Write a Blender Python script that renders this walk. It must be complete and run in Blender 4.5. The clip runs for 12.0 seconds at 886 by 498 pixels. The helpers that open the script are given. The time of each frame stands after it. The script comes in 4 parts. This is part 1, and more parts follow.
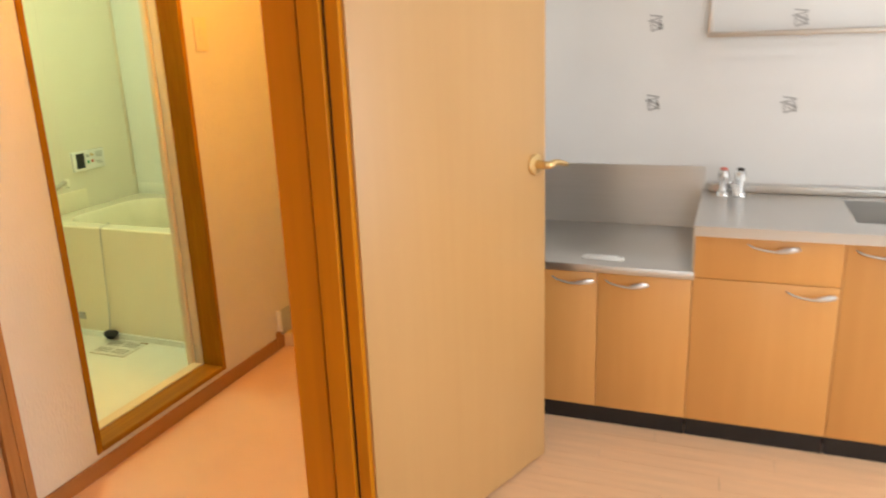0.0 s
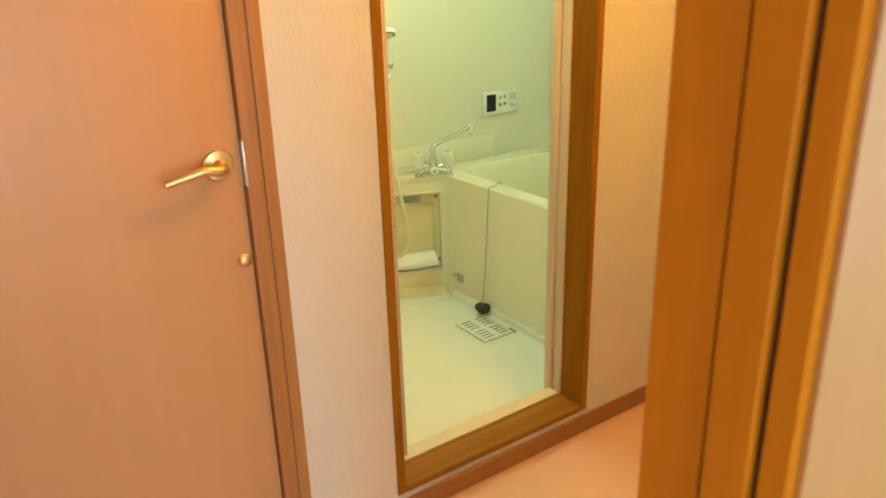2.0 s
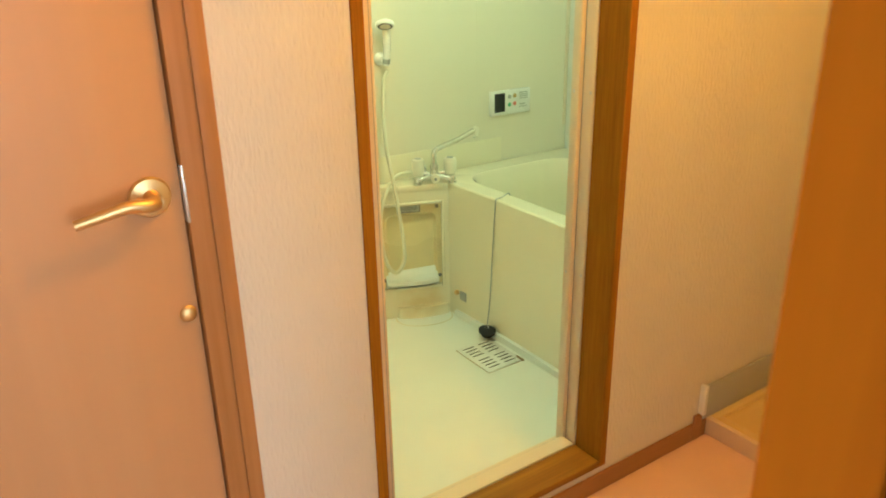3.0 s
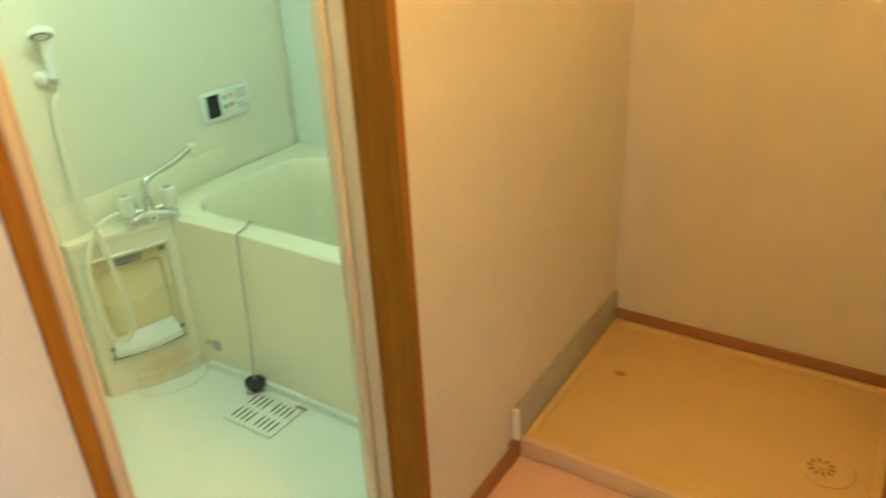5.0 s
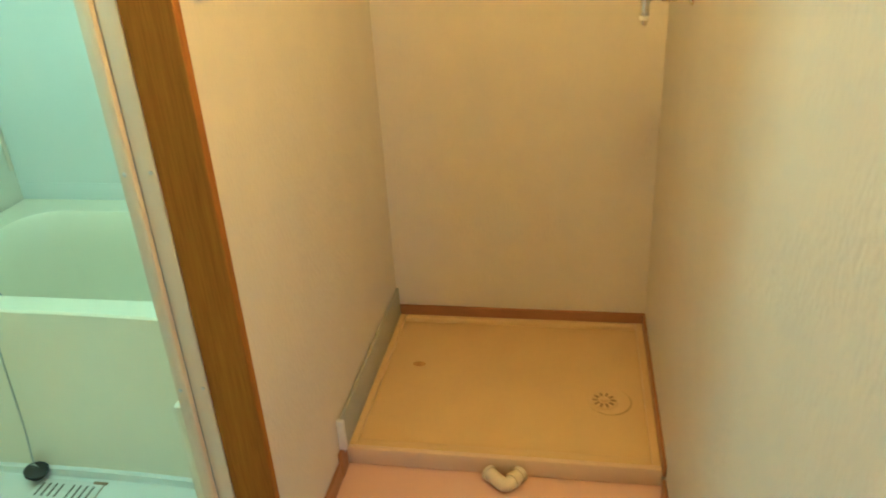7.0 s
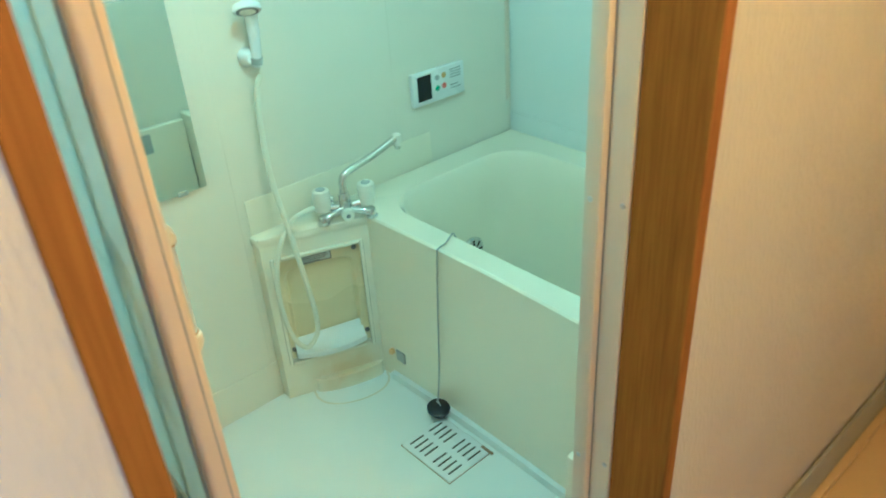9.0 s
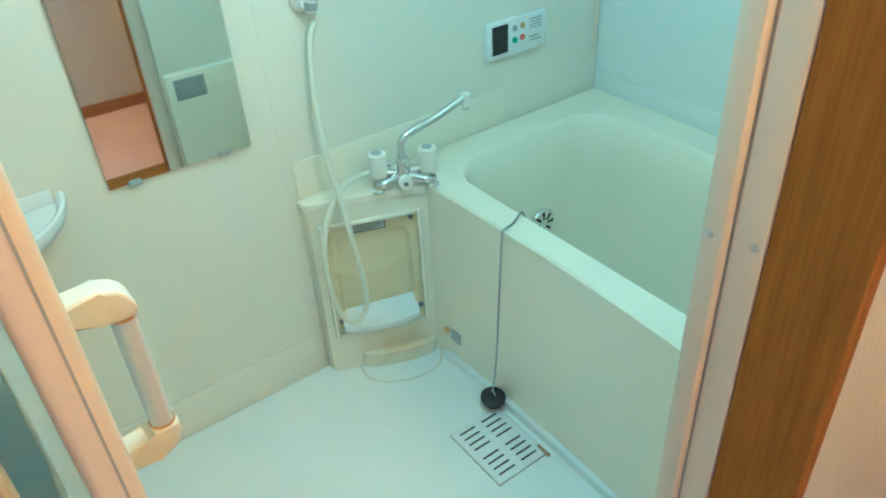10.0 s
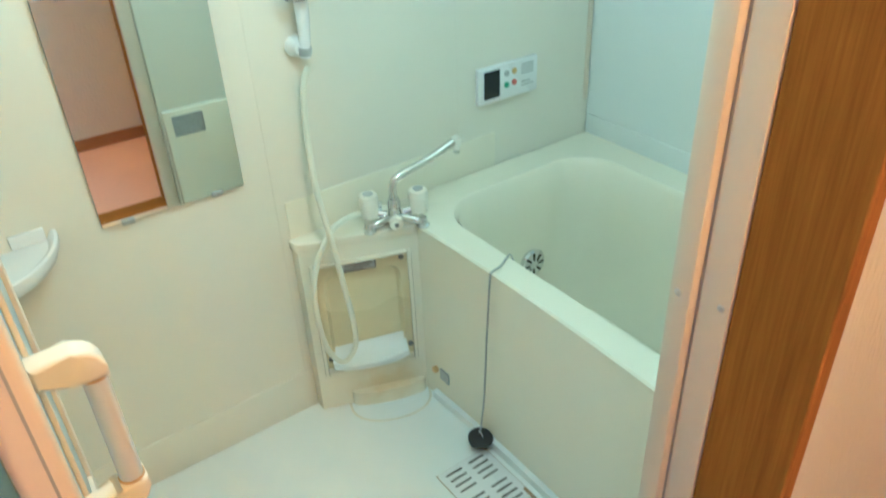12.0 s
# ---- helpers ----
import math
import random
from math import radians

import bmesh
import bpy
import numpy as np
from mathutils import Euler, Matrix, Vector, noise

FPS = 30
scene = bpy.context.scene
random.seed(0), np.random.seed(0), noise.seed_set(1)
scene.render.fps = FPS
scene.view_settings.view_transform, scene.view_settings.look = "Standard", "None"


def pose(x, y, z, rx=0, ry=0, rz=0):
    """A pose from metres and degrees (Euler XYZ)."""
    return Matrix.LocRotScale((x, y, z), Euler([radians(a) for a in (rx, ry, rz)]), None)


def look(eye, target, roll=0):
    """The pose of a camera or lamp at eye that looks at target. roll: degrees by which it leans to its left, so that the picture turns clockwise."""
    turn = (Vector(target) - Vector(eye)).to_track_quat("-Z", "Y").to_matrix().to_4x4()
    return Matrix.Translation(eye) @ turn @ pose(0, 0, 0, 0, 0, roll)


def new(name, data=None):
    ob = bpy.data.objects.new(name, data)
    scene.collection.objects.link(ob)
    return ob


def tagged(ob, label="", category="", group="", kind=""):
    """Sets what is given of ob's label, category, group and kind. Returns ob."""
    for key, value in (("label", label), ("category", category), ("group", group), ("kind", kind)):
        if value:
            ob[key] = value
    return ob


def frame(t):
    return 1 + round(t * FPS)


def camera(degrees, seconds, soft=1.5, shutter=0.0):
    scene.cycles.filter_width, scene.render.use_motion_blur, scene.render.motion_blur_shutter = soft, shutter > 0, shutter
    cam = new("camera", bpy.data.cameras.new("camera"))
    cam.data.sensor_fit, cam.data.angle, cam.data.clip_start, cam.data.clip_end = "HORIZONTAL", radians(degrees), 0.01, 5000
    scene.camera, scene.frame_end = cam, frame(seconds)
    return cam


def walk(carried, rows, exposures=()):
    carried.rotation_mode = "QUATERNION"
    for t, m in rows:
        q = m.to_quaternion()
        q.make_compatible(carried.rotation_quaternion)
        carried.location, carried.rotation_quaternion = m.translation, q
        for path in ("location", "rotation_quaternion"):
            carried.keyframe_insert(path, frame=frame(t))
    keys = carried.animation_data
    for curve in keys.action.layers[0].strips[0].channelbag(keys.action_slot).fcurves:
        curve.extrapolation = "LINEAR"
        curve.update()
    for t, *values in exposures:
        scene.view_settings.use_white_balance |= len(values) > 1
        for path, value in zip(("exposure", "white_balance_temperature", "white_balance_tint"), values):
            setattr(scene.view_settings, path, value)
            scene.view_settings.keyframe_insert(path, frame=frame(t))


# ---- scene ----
cam = camera(61.3, 12.0, soft=1.8, shutter=0.5)
PATH = [
    (0, (-0.093, -0.033, 1.331), (-0.788, 1.759, 0.778), -2.1),
    (0.5, (-0.197, 0.172, 1.357), (-1.094, 1.879, 0.826), -1.2),
    (1, (-0.259, 0.415, 1.322), (-1.55, 1.843, 0.779), -1.9),
    (1.5, (-0.32, 0.649, 1.329), (-1.855, 1.752, 0.675), -0.7),
    (2, (-0.537, 0.757, 1.339), (-2.081, 1.818, 0.639), -1.6),
    (2.5, (-0.66, 0.836, 1.336), (-2.172, 1.921, 0.604), -1.4),
    (2.7, (-0.705, 0.891, 1.325), (-2.255, 1.934, 0.61), -1.0),
    (4.3, (-1.194, 1.124, 1.372), (-2.459, 2.347, 0.421), -1.0),
    (4.5, (-1.205, 1.159, 1.402), (-2.352, 2.486, 0.441), -1.7),
    (5, (-1.173, 1.218, 1.429), (-2.176, 2.702, 0.538), -3.0),
    (5.5, (-1.259, 1.185, 1.455), (-1.833, 2.886, 0.575), -3.3),
    (6, (-1.29, 1.101, 1.462), (-1.647, 2.89, 0.641), -3.2),
    (6.5, (-1.299, 1.087, 1.462), (-1.621, 2.841, 0.555), -3.2),
    (6.7, (-1.306, 1.08, 1.458), (-1.595, 2.843, 0.559), -3.0),
    (8.3, (-1.375, 1.358, 1.489), (-2.436, 2.792, 0.584), -5.6),
    (8.5, (-1.431, 1.369, 1.504), (-2.593, 2.704, 0.572), -4.8),
    (9, (-1.534, 1.482, 1.471), (-2.849, 2.605, 0.465), -3.8),
    (9.5, (-1.661, 1.594, 1.478), (-2.975, 2.624, 0.378), -3.9),
    (10, (-1.714, 1.633, 1.449), (-3.068, 2.56, 0.306), -3.6),
    (10.5, (-1.696, 1.644, 1.461), (-3.119, 2.544, 0.382), -2.8),
    (11, (-1.69, 1.647, 1.483), (-3.141, 2.576, 0.469), -2.6),
    (11.5, (-1.69, 1.657, 1.499), (-3.145, 2.611, 0.513), -2.9),
    (12, (-1.697, 1.652, 1.478), (-3.086, 2.611, 0.404), -2.6),
]
WHITE_BALANCE = [(0.0, -0.02, 6450, 6), (0.5, -0.03, 6300, 4), (1.0, -0.06, 6100, 3), (1.5, -0.05, 5950, 1), (2.7, -0.02, 5700, -2), (4.5, -0.02, 4850, -6), (5.5, 0.0, 4480, -10), (6.7, 0.0, 4050, -13),
                 (8.5, -0.10, 3800, -9), (9.0, -0.12, 3650, -7), (9.5, -0.10, 3600, -2), (10.0, -0.10, 3580, 4), (11.0, -0.09, 3730, 9), (12.0, -0.07, 4020, 16)]
walk(cam, [(t, look(eye, target, roll)) for t, eye, target, roll in PATH], WHITE_BALANCE)

# ---- light ----
world = bpy.data.worlds.new("sky")
scene.world = world
world.use_nodes = True
wn = world.node_tree
sky = wn.nodes.new("ShaderNodeTexSky")
sky.sky_type, sky.sun_disc = "NISHITA", False
sky.sun_elevation, sky.sun_rotation = radians(40), radians(200)
wn.links.new(sky.outputs["Color"], wn.nodes["Background"].inputs["Color"])
wn.nodes["Background"].inputs["Strength"].default_value = 0.1


def lamp(name, kind, m, power, color, size=0.2, size_y=None):
    data = bpy.data.lights.new(name, kind)
    data.energy, data.color = power, color
    if kind == "AREA":
        data.size = size
        if size_y:
            data.shape, data.size_y = "RECTANGLE", size_y
    elif kind == "SUN":
        data.angle = radians(size)
    else:
        data.shadow_soft_size = size
    ob = new(name, data)
    ob.matrix_basis = m
    return ob


WARM, COOL, DAY = (1.0, 0.41, 0.045), (0.90, 1.0, 0.60), (1.0, 0.99, 1.02)
lamp("sun", "SUN", look((3, -6, 6), (0.5, 0, 0)), 1.0, (1.0, 0.95, 0.88), 12)
lamp("window_light", "AREA", look((1.0, -2.36, 1.35), (0.6, 0, 1.2)), 18, DAY, 1.6, 1.7)
lamp("east_window_light", "AREA", look((2.56, 0.95, 0.95), (0, 0.95, 0.80)), 57, DAY, 1.7, 1.9)
lamp("kitchen_lamp_light", "POINT", pose(1.35, 1.90, 2.14), 17, DAY, 0.04)
lamp("bath_lamp_light", "POINT", pose(-2.43, 2.185, 1.88), 16.3, COOL, 0.08)
lamp("washroom_lamp_light", "POINT", pose(-1.175, 2.04, 2.16), 36.5, WARM, 0.09)


# ---- materials ----
def mat(name, color, rough=0.5, metal=0.0, coat=0.0, var=0.06, scale=6.0, stretch=(1, 1, 1), bump=0.0, bscale=60.0,
        bstretch=(1, 1, 1), second=None, detail=4.0, spec=0.5, rvar=0.08):
    """Principled surface: large stains and fine grain in the colour, relief in the normal."""
    m = bpy.data.materials.new(name)
    m.use_nodes = True
    n, ln = m.node_tree.nodes, m.node_tree.links
    b = n["Principled BSDF"]
    b.inputs["Roughness"].default_value, b.inputs["Metallic"].default_value = rough, metal
    b.inputs["Coat Weight"].default_value = coat
    b.inputs["Specular IOR Level"].default_value = spec
    tc = n.new("ShaderNodeTexCoord")

    def tex(sc, st, det):
        mp = n.new("ShaderNodeMapping")
        mp.inputs["Scale"].default_value = st
        no = n.new("ShaderNodeTexNoise")
        no.inputs["Scale"].default_value, no.inputs["Detail"].default_value = sc, det
        ln.new(tc.outputs["Object"], mp.inputs["Vector"])
        ln.new(mp.outputs["Vector"], no.inputs["Vector"])
        return no

    big, fine = tex(scale * 0.22, stretch, 2.0), tex(scale, stretch, detail)
    other = second or [c * (1 - var * 2.2) for c in color]
    ramp = n.new("ShaderNodeValToRGB")
    ramp.color_ramp.elements[0].position, ramp.color_ramp.elements[1].position = 0.3, 0.7
    ramp.color_ramp.elements[0].color, ramp.color_ramp.elements[1].color = (*other, 1), (*color, 1)
    mix = n.new("ShaderNodeMath")
    mix.operation = "MULTIPLY_ADD"
    mix.inputs[1].default_value = 0.55
    half = n.new("ShaderNodeMath")
    half.operation = "MULTIPLY"
    half.inputs[1].default_value = 0.45
    ln.new(fine.outputs["Fac"], mix.inputs[0])
    ln.new(big.outputs["Fac"], half.inputs[0])
    ln.new(half.outputs[0], mix.inputs[2])
    ln.new(mix.outputs[0], ramp.inputs["Fac"])
    ln.new(ramp.outputs["Color"], b.inputs["Base Color"])
    rr = n.new("ShaderNodeMapRange")
    rr.inputs["To Min"].default_value, rr.inputs["To Max"].default_value = max(0.02, rough - rvar), min(1, rough + rvar)
    ln.new(big.outputs["Fac"], rr.inputs["Value"])
    ln.new(rr.outputs["Result"], b.inputs["Roughness"])
    if bump:
        bn, bp = tex(bscale, bstretch, 3.0), n.new("ShaderNodeBump")
        bp.inputs["Strength"].default_value, bp.inputs["Distance"].default_value = bump, 0.003
        ln.new(bn.outputs["Fac"], bp.inputs["Height"])
        ln.new(bp.outputs["Normal"], b.inputs["Normal"])
    return m


PAPER = mat("textured_wallpaper", (0.75, 0.725, 0.66), 0.85, var=0.03, scale=9, bump=1.0, bscale=150, bstretch=(1, 1, 0.34))
CEIL = mat("ceiling_paper", (0.80, 0.79, 0.76), 0.9, var=0.03, scale=8, bump=0.4, bscale=150)
PINK = mat("pink_vinyl_floor", (0.80, 0.55, 0.46), 0.45, var=0.05, scale=5, bump=0.15, bscale=300)
PLANK = mat("beech_plank", (0.88, 0.61, 0.38), 0.34, var=0.07, scale=7, stretch=(0.5, 6, 1), bump=0.1, bscale=90, bstretch=(0.3, 5, 1))
JAMB = mat("brown_wood_grain", (0.400, 0.178, 0.007), 0.6, spec=0.05, scale=110, stretch=(3, 3, 0.11), second=(0.240, 0.098, 0.004), detail=9, bump=0.15, bscale=110, bstretch=(3, 3, 0.06))
SILL = mat("brown_sill_grain", (0.385, 0.178, 0.010), 0.45, spec=0.18, scale=60, stretch=(3, 0.05, 3), second=(0.165, 0.070, 0.004), detail=6)
POST = mat("orange_wood_grain", (0.63, 0.232, 0.007), 0.45, spec=0.15, scale=16, stretch=(3, 3, 0.14), second=(0.53, 0.188, 0.005), bump=0.1, bscale=70, bstretch=(3, 3, 0.1))
BASE = mat("brown_baseboard", (0.38, 0.18, 0.06), 0.45, var=0.12, scale=12, stretch=(0.5, 0.5, 3))
VENEER = mat("door_veneer", (0.56, 0.32, 0.155), 0.42, scale=10, stretch=(3, 3, 0.18), second=(0.53, 0.295, 0.138), bump=0.06, bscale=60, bstretch=(4, 4, 0.1))
FRAMEW = mat("toilet_frame_wood", (0.47, 0.235, 0.085), 0.45, spec=0.2, scale=30, stretch=(3, 3, 0.12), second=(0.38, 0.175, 0.055), bump=0.08, bscale=70, bstretch=(3, 3, 0.1))
LEAFV = mat("pale_door_veneer", (0.57, 0.347, 0.140), 0.35, scale=10, stretch=(3, 3, 0.16), second=(0.54, 0.322, 0.126), bump=0.05, bscale=60, bstretch=(4, 4, 0.1))
DARK = mat("dark_gasket_gap", (0.055, 0.024, 0.006), 0.8)
PANEL = mat("bath_wall_panel", (0.82, 0.785, 0.655), 0.22, var=0.02, scale=3, bump=0.03, bscale=20)
BACKP = mat("pale_bath_panel", (0.82, 0.855, 0.82), 0.22, var=0.02, scale=3, bump=0.03, bscale=20)
TUB = mat("bath_plastic", (0.89, 0.845, 0.67), 0.16, var=0.02, scale=3, coat=0.35, bump=0.02, bscale=15)
BFLOOR = mat("bath_floor_plastic", (0.86, 0.885, 0.85), 0.38, var=0.025, scale=5, bump=0.35, bscale=260)
FAINT = mat("faint_yellow_mark", (0.83, 0.79, 0.64), 0.4, var=0.1, scale=20)
CHAIN = mat("bead_chain_steel", (0.42, 0.43, 0.42), 0.35, metal=0.7, scale=300)
KNOB = mat("aged_white_knob", (0.88, 0.85, 0.72), 0.28, var=0.04, scale=20)
NOTICE = mat("pale_grey_notice", (0.62, 0.66, 0.64), 0.5, var=0.06, scale=60)
RECESS = mat("yellowed_plastic", (0.87, 0.77, 0.46), 0.28, var=0.07, scale=6)
WHITE = mat("white_plastic", (0.84, 0.85, 0.83), 0.28, var=0.02, scale=10)
CREAM = mat("cream_plastic", (0.82, 0.76, 0.60), 0.3, var=0.03, scale=10)
ALU = mat("cream_coated_aluminium", (0.80, 0.71, 0.56), 0.36, var=0.03, scale=8, stretch=(1, 1, 0.2), bump=0.05, bscale=120)
BAR = mat("silver_bar", (0.72, 0.74, 0.76), 0.3, metal=0.7, var=0.04)
GRIP = mat("satin_silver_grip", (0.84, 0.86, 0.88), 0.28, metal=0.35, var=0.03)
CHROME = mat("chrome", (0.80, 0.81, 0.82), 0.10, metal=1.0, var=0.04, rvar=0.04)
BRASS = mat("brass", (0.84, 0.62, 0.30), 0.40, metal=1.0, var=0.06)
STEEL = mat("brushed_stainless", (0.66, 0.65, 0.63), 0.34, metal=1.0, var=0.03, scale=30, stretch=(0.15, 6, 6), bump=0.015, bscale=120, bstretch=(0.1, 5, 5))
RUBBER = mat("black_rubber", (0.018, 0.018, 0.02), 0.55)
SLOT = mat("slot_shade", (0.06, 0.05, 0.04), 0.8)
BLACK = mat("black_plastic", (0.012, 0.012, 0.014), 0.2)
SCREEN = mat("dark_display", (0.01, 0.012, 0.014), 0.08)
HOSE = mat("aged_cream_hose", (0.80, 0.79, 0.64), 0.35, var=0.06, scale=14)
PANLIP = mat("pale_pan_edge", (0.80, 0.64, 0.44), 0.4, var=0.05, scale=6)
GREY = mat("grey_pvc", (0.44, 0.46, 0.44), 0.5, var=0.06)
LABEL = mat("grey_label", (0.45, 0.47, 0.46), 0.5, var=0.1, scale=80)
PRINT = mat("pale_grey_print", (0.50, 0.50, 0.50), 0.5)
INK = mat("grey_print", (0.24, 0.24, 0.24), 0.6)
PAN = mat("washer_pan_plastic", (0.74, 0.57, 0.26), 0.34, var=0.05, scale=5, bump=0.06, bscale=100)
STAIN = mat("rust_stain", (0.64, 0.38, 0.11), 0.6, var=0.25, scale=60)
CABINET = mat("orange_beech_laminate", (0.72, 0.37, 0.115), 0.34, scale=9, stretch=(3, 3, 0.2), second=(0.66, 0.33, 0.095), bump=0.03, bscale=60, bstretch=(4, 4, 0.1))
TILE = mat("white_kitchen_panel", (0.80, 0.80, 0.79), 0.22, var=0.02, scale=4)
GREEN = mat("green_button", (0.10, 0.42, 0.24), 0.4)
RED = mat("red_button", (0.62, 0.16, 0.12), 0.4)
YELLOW = mat("yellow_button", (0.60, 0.42, 0.14), 0.4)
GROUT = mat("dirty_joint", (0.42, 0.30, 0.17), 0.8, var=0.2)


def plain(name, setup):
    m = bpy.data.materials.new(name)
    m.use_nodes = True
    setup(m.node_tree.nodes["Principled BSDF"], m)
    return m


def set_mirror(b, m):
    b.inputs["Base Color"].default_value = (0.90, 0.93, 0.91, 1)
    b.inputs["Metallic"].default_value, b.inputs["Roughness"].default_value = 1.0, 0.02


def set_glow(color, strength):
    def f(b, m):
        b.inputs["Base Color"].default_value = (0.9, 0.9, 0.88, 1)
        b.inputs["Emission Color"].default_value = (*color, 1)
        b.inputs["Emission Strength"].default_value = strength
    return f


def set_frost(b, m):
    """Milky plastic: part of the light goes through, scattered."""
    n, ln = m.node_tree.nodes, m.node_tree.links
    b.inputs["Base Color"].default_value, b.inputs["Roughness"].default_value = (0.80, 0.86, 0.85, 1), 0.3
    tr, mx = n.new("ShaderNodeBsdfTranslucent"), n.new("ShaderNodeMixShader")
    tr.inputs["Color"].default_value = (0.84, 0.90, 0.90, 1)
    mx.inputs["Fac"].default_value = 0.62
    ln.new(b.outputs["BSDF"], mx.inputs[1])
    ln.new(tr.outputs["BSDF"], mx.inputs[2])
    ln.new(mx.outputs["Shader"], n["Material Output"].inputs["Surface"])


def set_clear(b, m):
    b.inputs["Roughness"].default_value, b.inputs["Transmission Weight"].default_value = 0.0, 1.0
    b.inputs["IOR"].default_value = 1.45


MIRROR = plain("mirror_silver", set_mirror)
FROST = plain("frosted_pane", set_frost)
GLASS = plain("window_glass", set_clear)
GLOW_BATH = plain("bath_lamp_glow", set_glow(COOL, 3.0))
GLOW_DAY = plain("kitchen_lamp_glow", set_glow(DAY, 3.0))
GLOW_WASH = plain("washroom_lamp_glow", set_glow(WARM, 3.0))


# ---- mesh helpers ----
def base_of(ob):
    v = Vector((0, 0, 0))
    while ob:
        v, ob = v + ob.location, ob.parent
    return v


def part(name, bm, material, parent=None, label="", smooth=40):
    """Links a bmesh drawn in world metres as one mesh object under a thing or a part."""
    me = bpy.data.meshes.new(name)
    bmesh.ops.recalc_face_normals(bm, faces=bm.faces)
    if parent:
        bm.transform(Matrix.Translation(-base_of(parent)))
    for f in bm.faces:
        f.smooth = True
    for e in bm.edges:
        if len(e.link_faces) == 2 and e.calc_face_angle(0) > radians(smooth):
            e.smooth = False
    bm.to_mesh(me)
    bm.free()
    me.materials.append(material)
    ob = new(name, me)
    ob.parent = parent
    return tagged(ob, label)


def thing(name, at, label, category, group="", kind=""):
    ob = new(name)
    ob.location, ob.empty_display_size = at, 0.05
    return tagged(ob, label, category, group, kind)


def struct(name, bm, material, label=""):
    return tagged(part(name, bm, material), label, name.split("_")[0], kind="structure")


def boxes(*list_of, bevel=0.0, seg=2):
    """Boxes (x0, x1, y0, y1, z0, z1) in one bmesh."""
    bm = bmesh.new()
    for x0, x1, y0, y1, z0, z1 in list_of:
        r = bmesh.ops.create_cube(bm, size=1, matrix=Matrix.Translation(((x0 + x1) / 2, (y0 + y1) / 2, (z0 + z1) / 2))
                                  @ Matrix.Diagonal((abs(x1 - x0), abs(y1 - y0), abs(z1 - z0), 1)))
        if bevel:
            es = list({e for v in r["verts"] for e in v.link_edges})
            bmesh.ops.bevel(bm, geom=es, offset=bevel, segments=seg, profile=0.5, affect="EDGES")
    return bm


def turned(bm, m):
    bm.transform(m)
    return bm


def lathe(profile, m=None, n=28):
    """A body turned about z from (radius, z) pairs."""
    bm = bmesh.new()
    rings = [[bm.verts.new((r * math.cos(2 * math.pi * i / n), r * math.sin(2 * math.pi * i / n), z)) for i in range(n)] for r, z in profile]
    for a, b in zip(rings, rings[1:]):
        for i in range(n):
            bm.faces.new((a[i], a[(i + 1) % n], b[(i + 1) % n], b[i]))
    bm.faces.new(rings[0][::-1])
    bm.faces.new(rings[-1])
    return turned(bm, m) if m else bm


def spline(points, per=8):
    pts = [Vector(p) for p in points]
    out = []
    for i in range(len(pts) - 1):
        a, b, c, d = pts[max(i - 1, 0)], pts[i], pts[i + 1], pts[min(i + 2, len(pts) - 1)]
        for k in range(per):
            t = k / per
            out.append(0.5 * ((2 * b) + (c - a) * t + (2 * a - 5 * b + 4 * c - d) * t * t + (3 * b - a - 3 * c + d) * t ** 3))
    return out + [pts[-1]]


def tube(points, radius, n=10, radii=None):
    bm = bmesh.new()
    rings, up = [], Vector((0.13, 0.2, 0.97))
    for i, p in enumerate(points):
        d = (points[min(i + 1, len(points) - 1)] - points[max(i - 1, 0)]).normalized()
        u = d.cross(up)
        if u.length < 0.05:
            u = d.cross(Vector((1, 0, 0)))
        u.normalize()
        up = u.cross(d)
        w, r = d.cross(u), radii[i] if radii else radius
        rings.append([bm.verts.new(p + r * (math.cos(2 * math.pi * k / n) * u + math.sin(2 * math.pi * k / n) * w)) for k in range(n)])
    for a, b in zip(rings, rings[1:]):
        for i in range(n):
            bm.faces.new((a[i], a[(i + 1) % n], b[(i + 1) % n], b[i]))
    bm.faces.new(rings[0][::-1])
    bm.faces.new(rings[-1])
    return bm


def prism(plan, z0, z1, bevel=0.0):
    bm = bmesh.new()
    lo, hi = [bm.verts.new((x, y, z0)) for x, y in plan], [bm.verts.new((x, y, z1)) for x, y in plan]
    k = len(plan)
    for i in range(k):
        bm.faces.new((lo[i], lo[(i + 1) % k], hi[(i + 1) % k], hi[i]))
    bm.faces.new(lo[::-1])
    bm.faces.new(hi)
    if bevel:
        bmesh.ops.bevel(bm, geom=list(bm.edges), offset=bevel, segments=2, profile=0.5, affect="EDGES")
    return bm


def frame_bm(u0, u1, v0, v1, w, d0, d1, axes, bevel=0.0):
    """A flat rectangular frame: u, v across, d deep; axes says which world axis each of u, v, d is."""
    out = []
    for a0, a1, b0, b1 in ((u0, u0 + w, v0, v1), (u1 - w, u1, v0, v1), (u0 + w, u1 - w, v0, v0 + w), (u0 + w, u1 - w, v1 - w, v1)):
        q = {axes[0]: (a0, a1), axes[1]: (b0, b1), axes[2]: (d0, d1)}
        out.append((*q["x"], *q["y"], *q["z"]))
    return boxes(*out, bevel=bevel)


TOX = Matrix.Rotation(radians(90), 4, "Y")      # z axis to +x
TOY = Matrix.Rotation(radians(-90), 4, "X")     # z axis to +y
T = Matrix.Translation

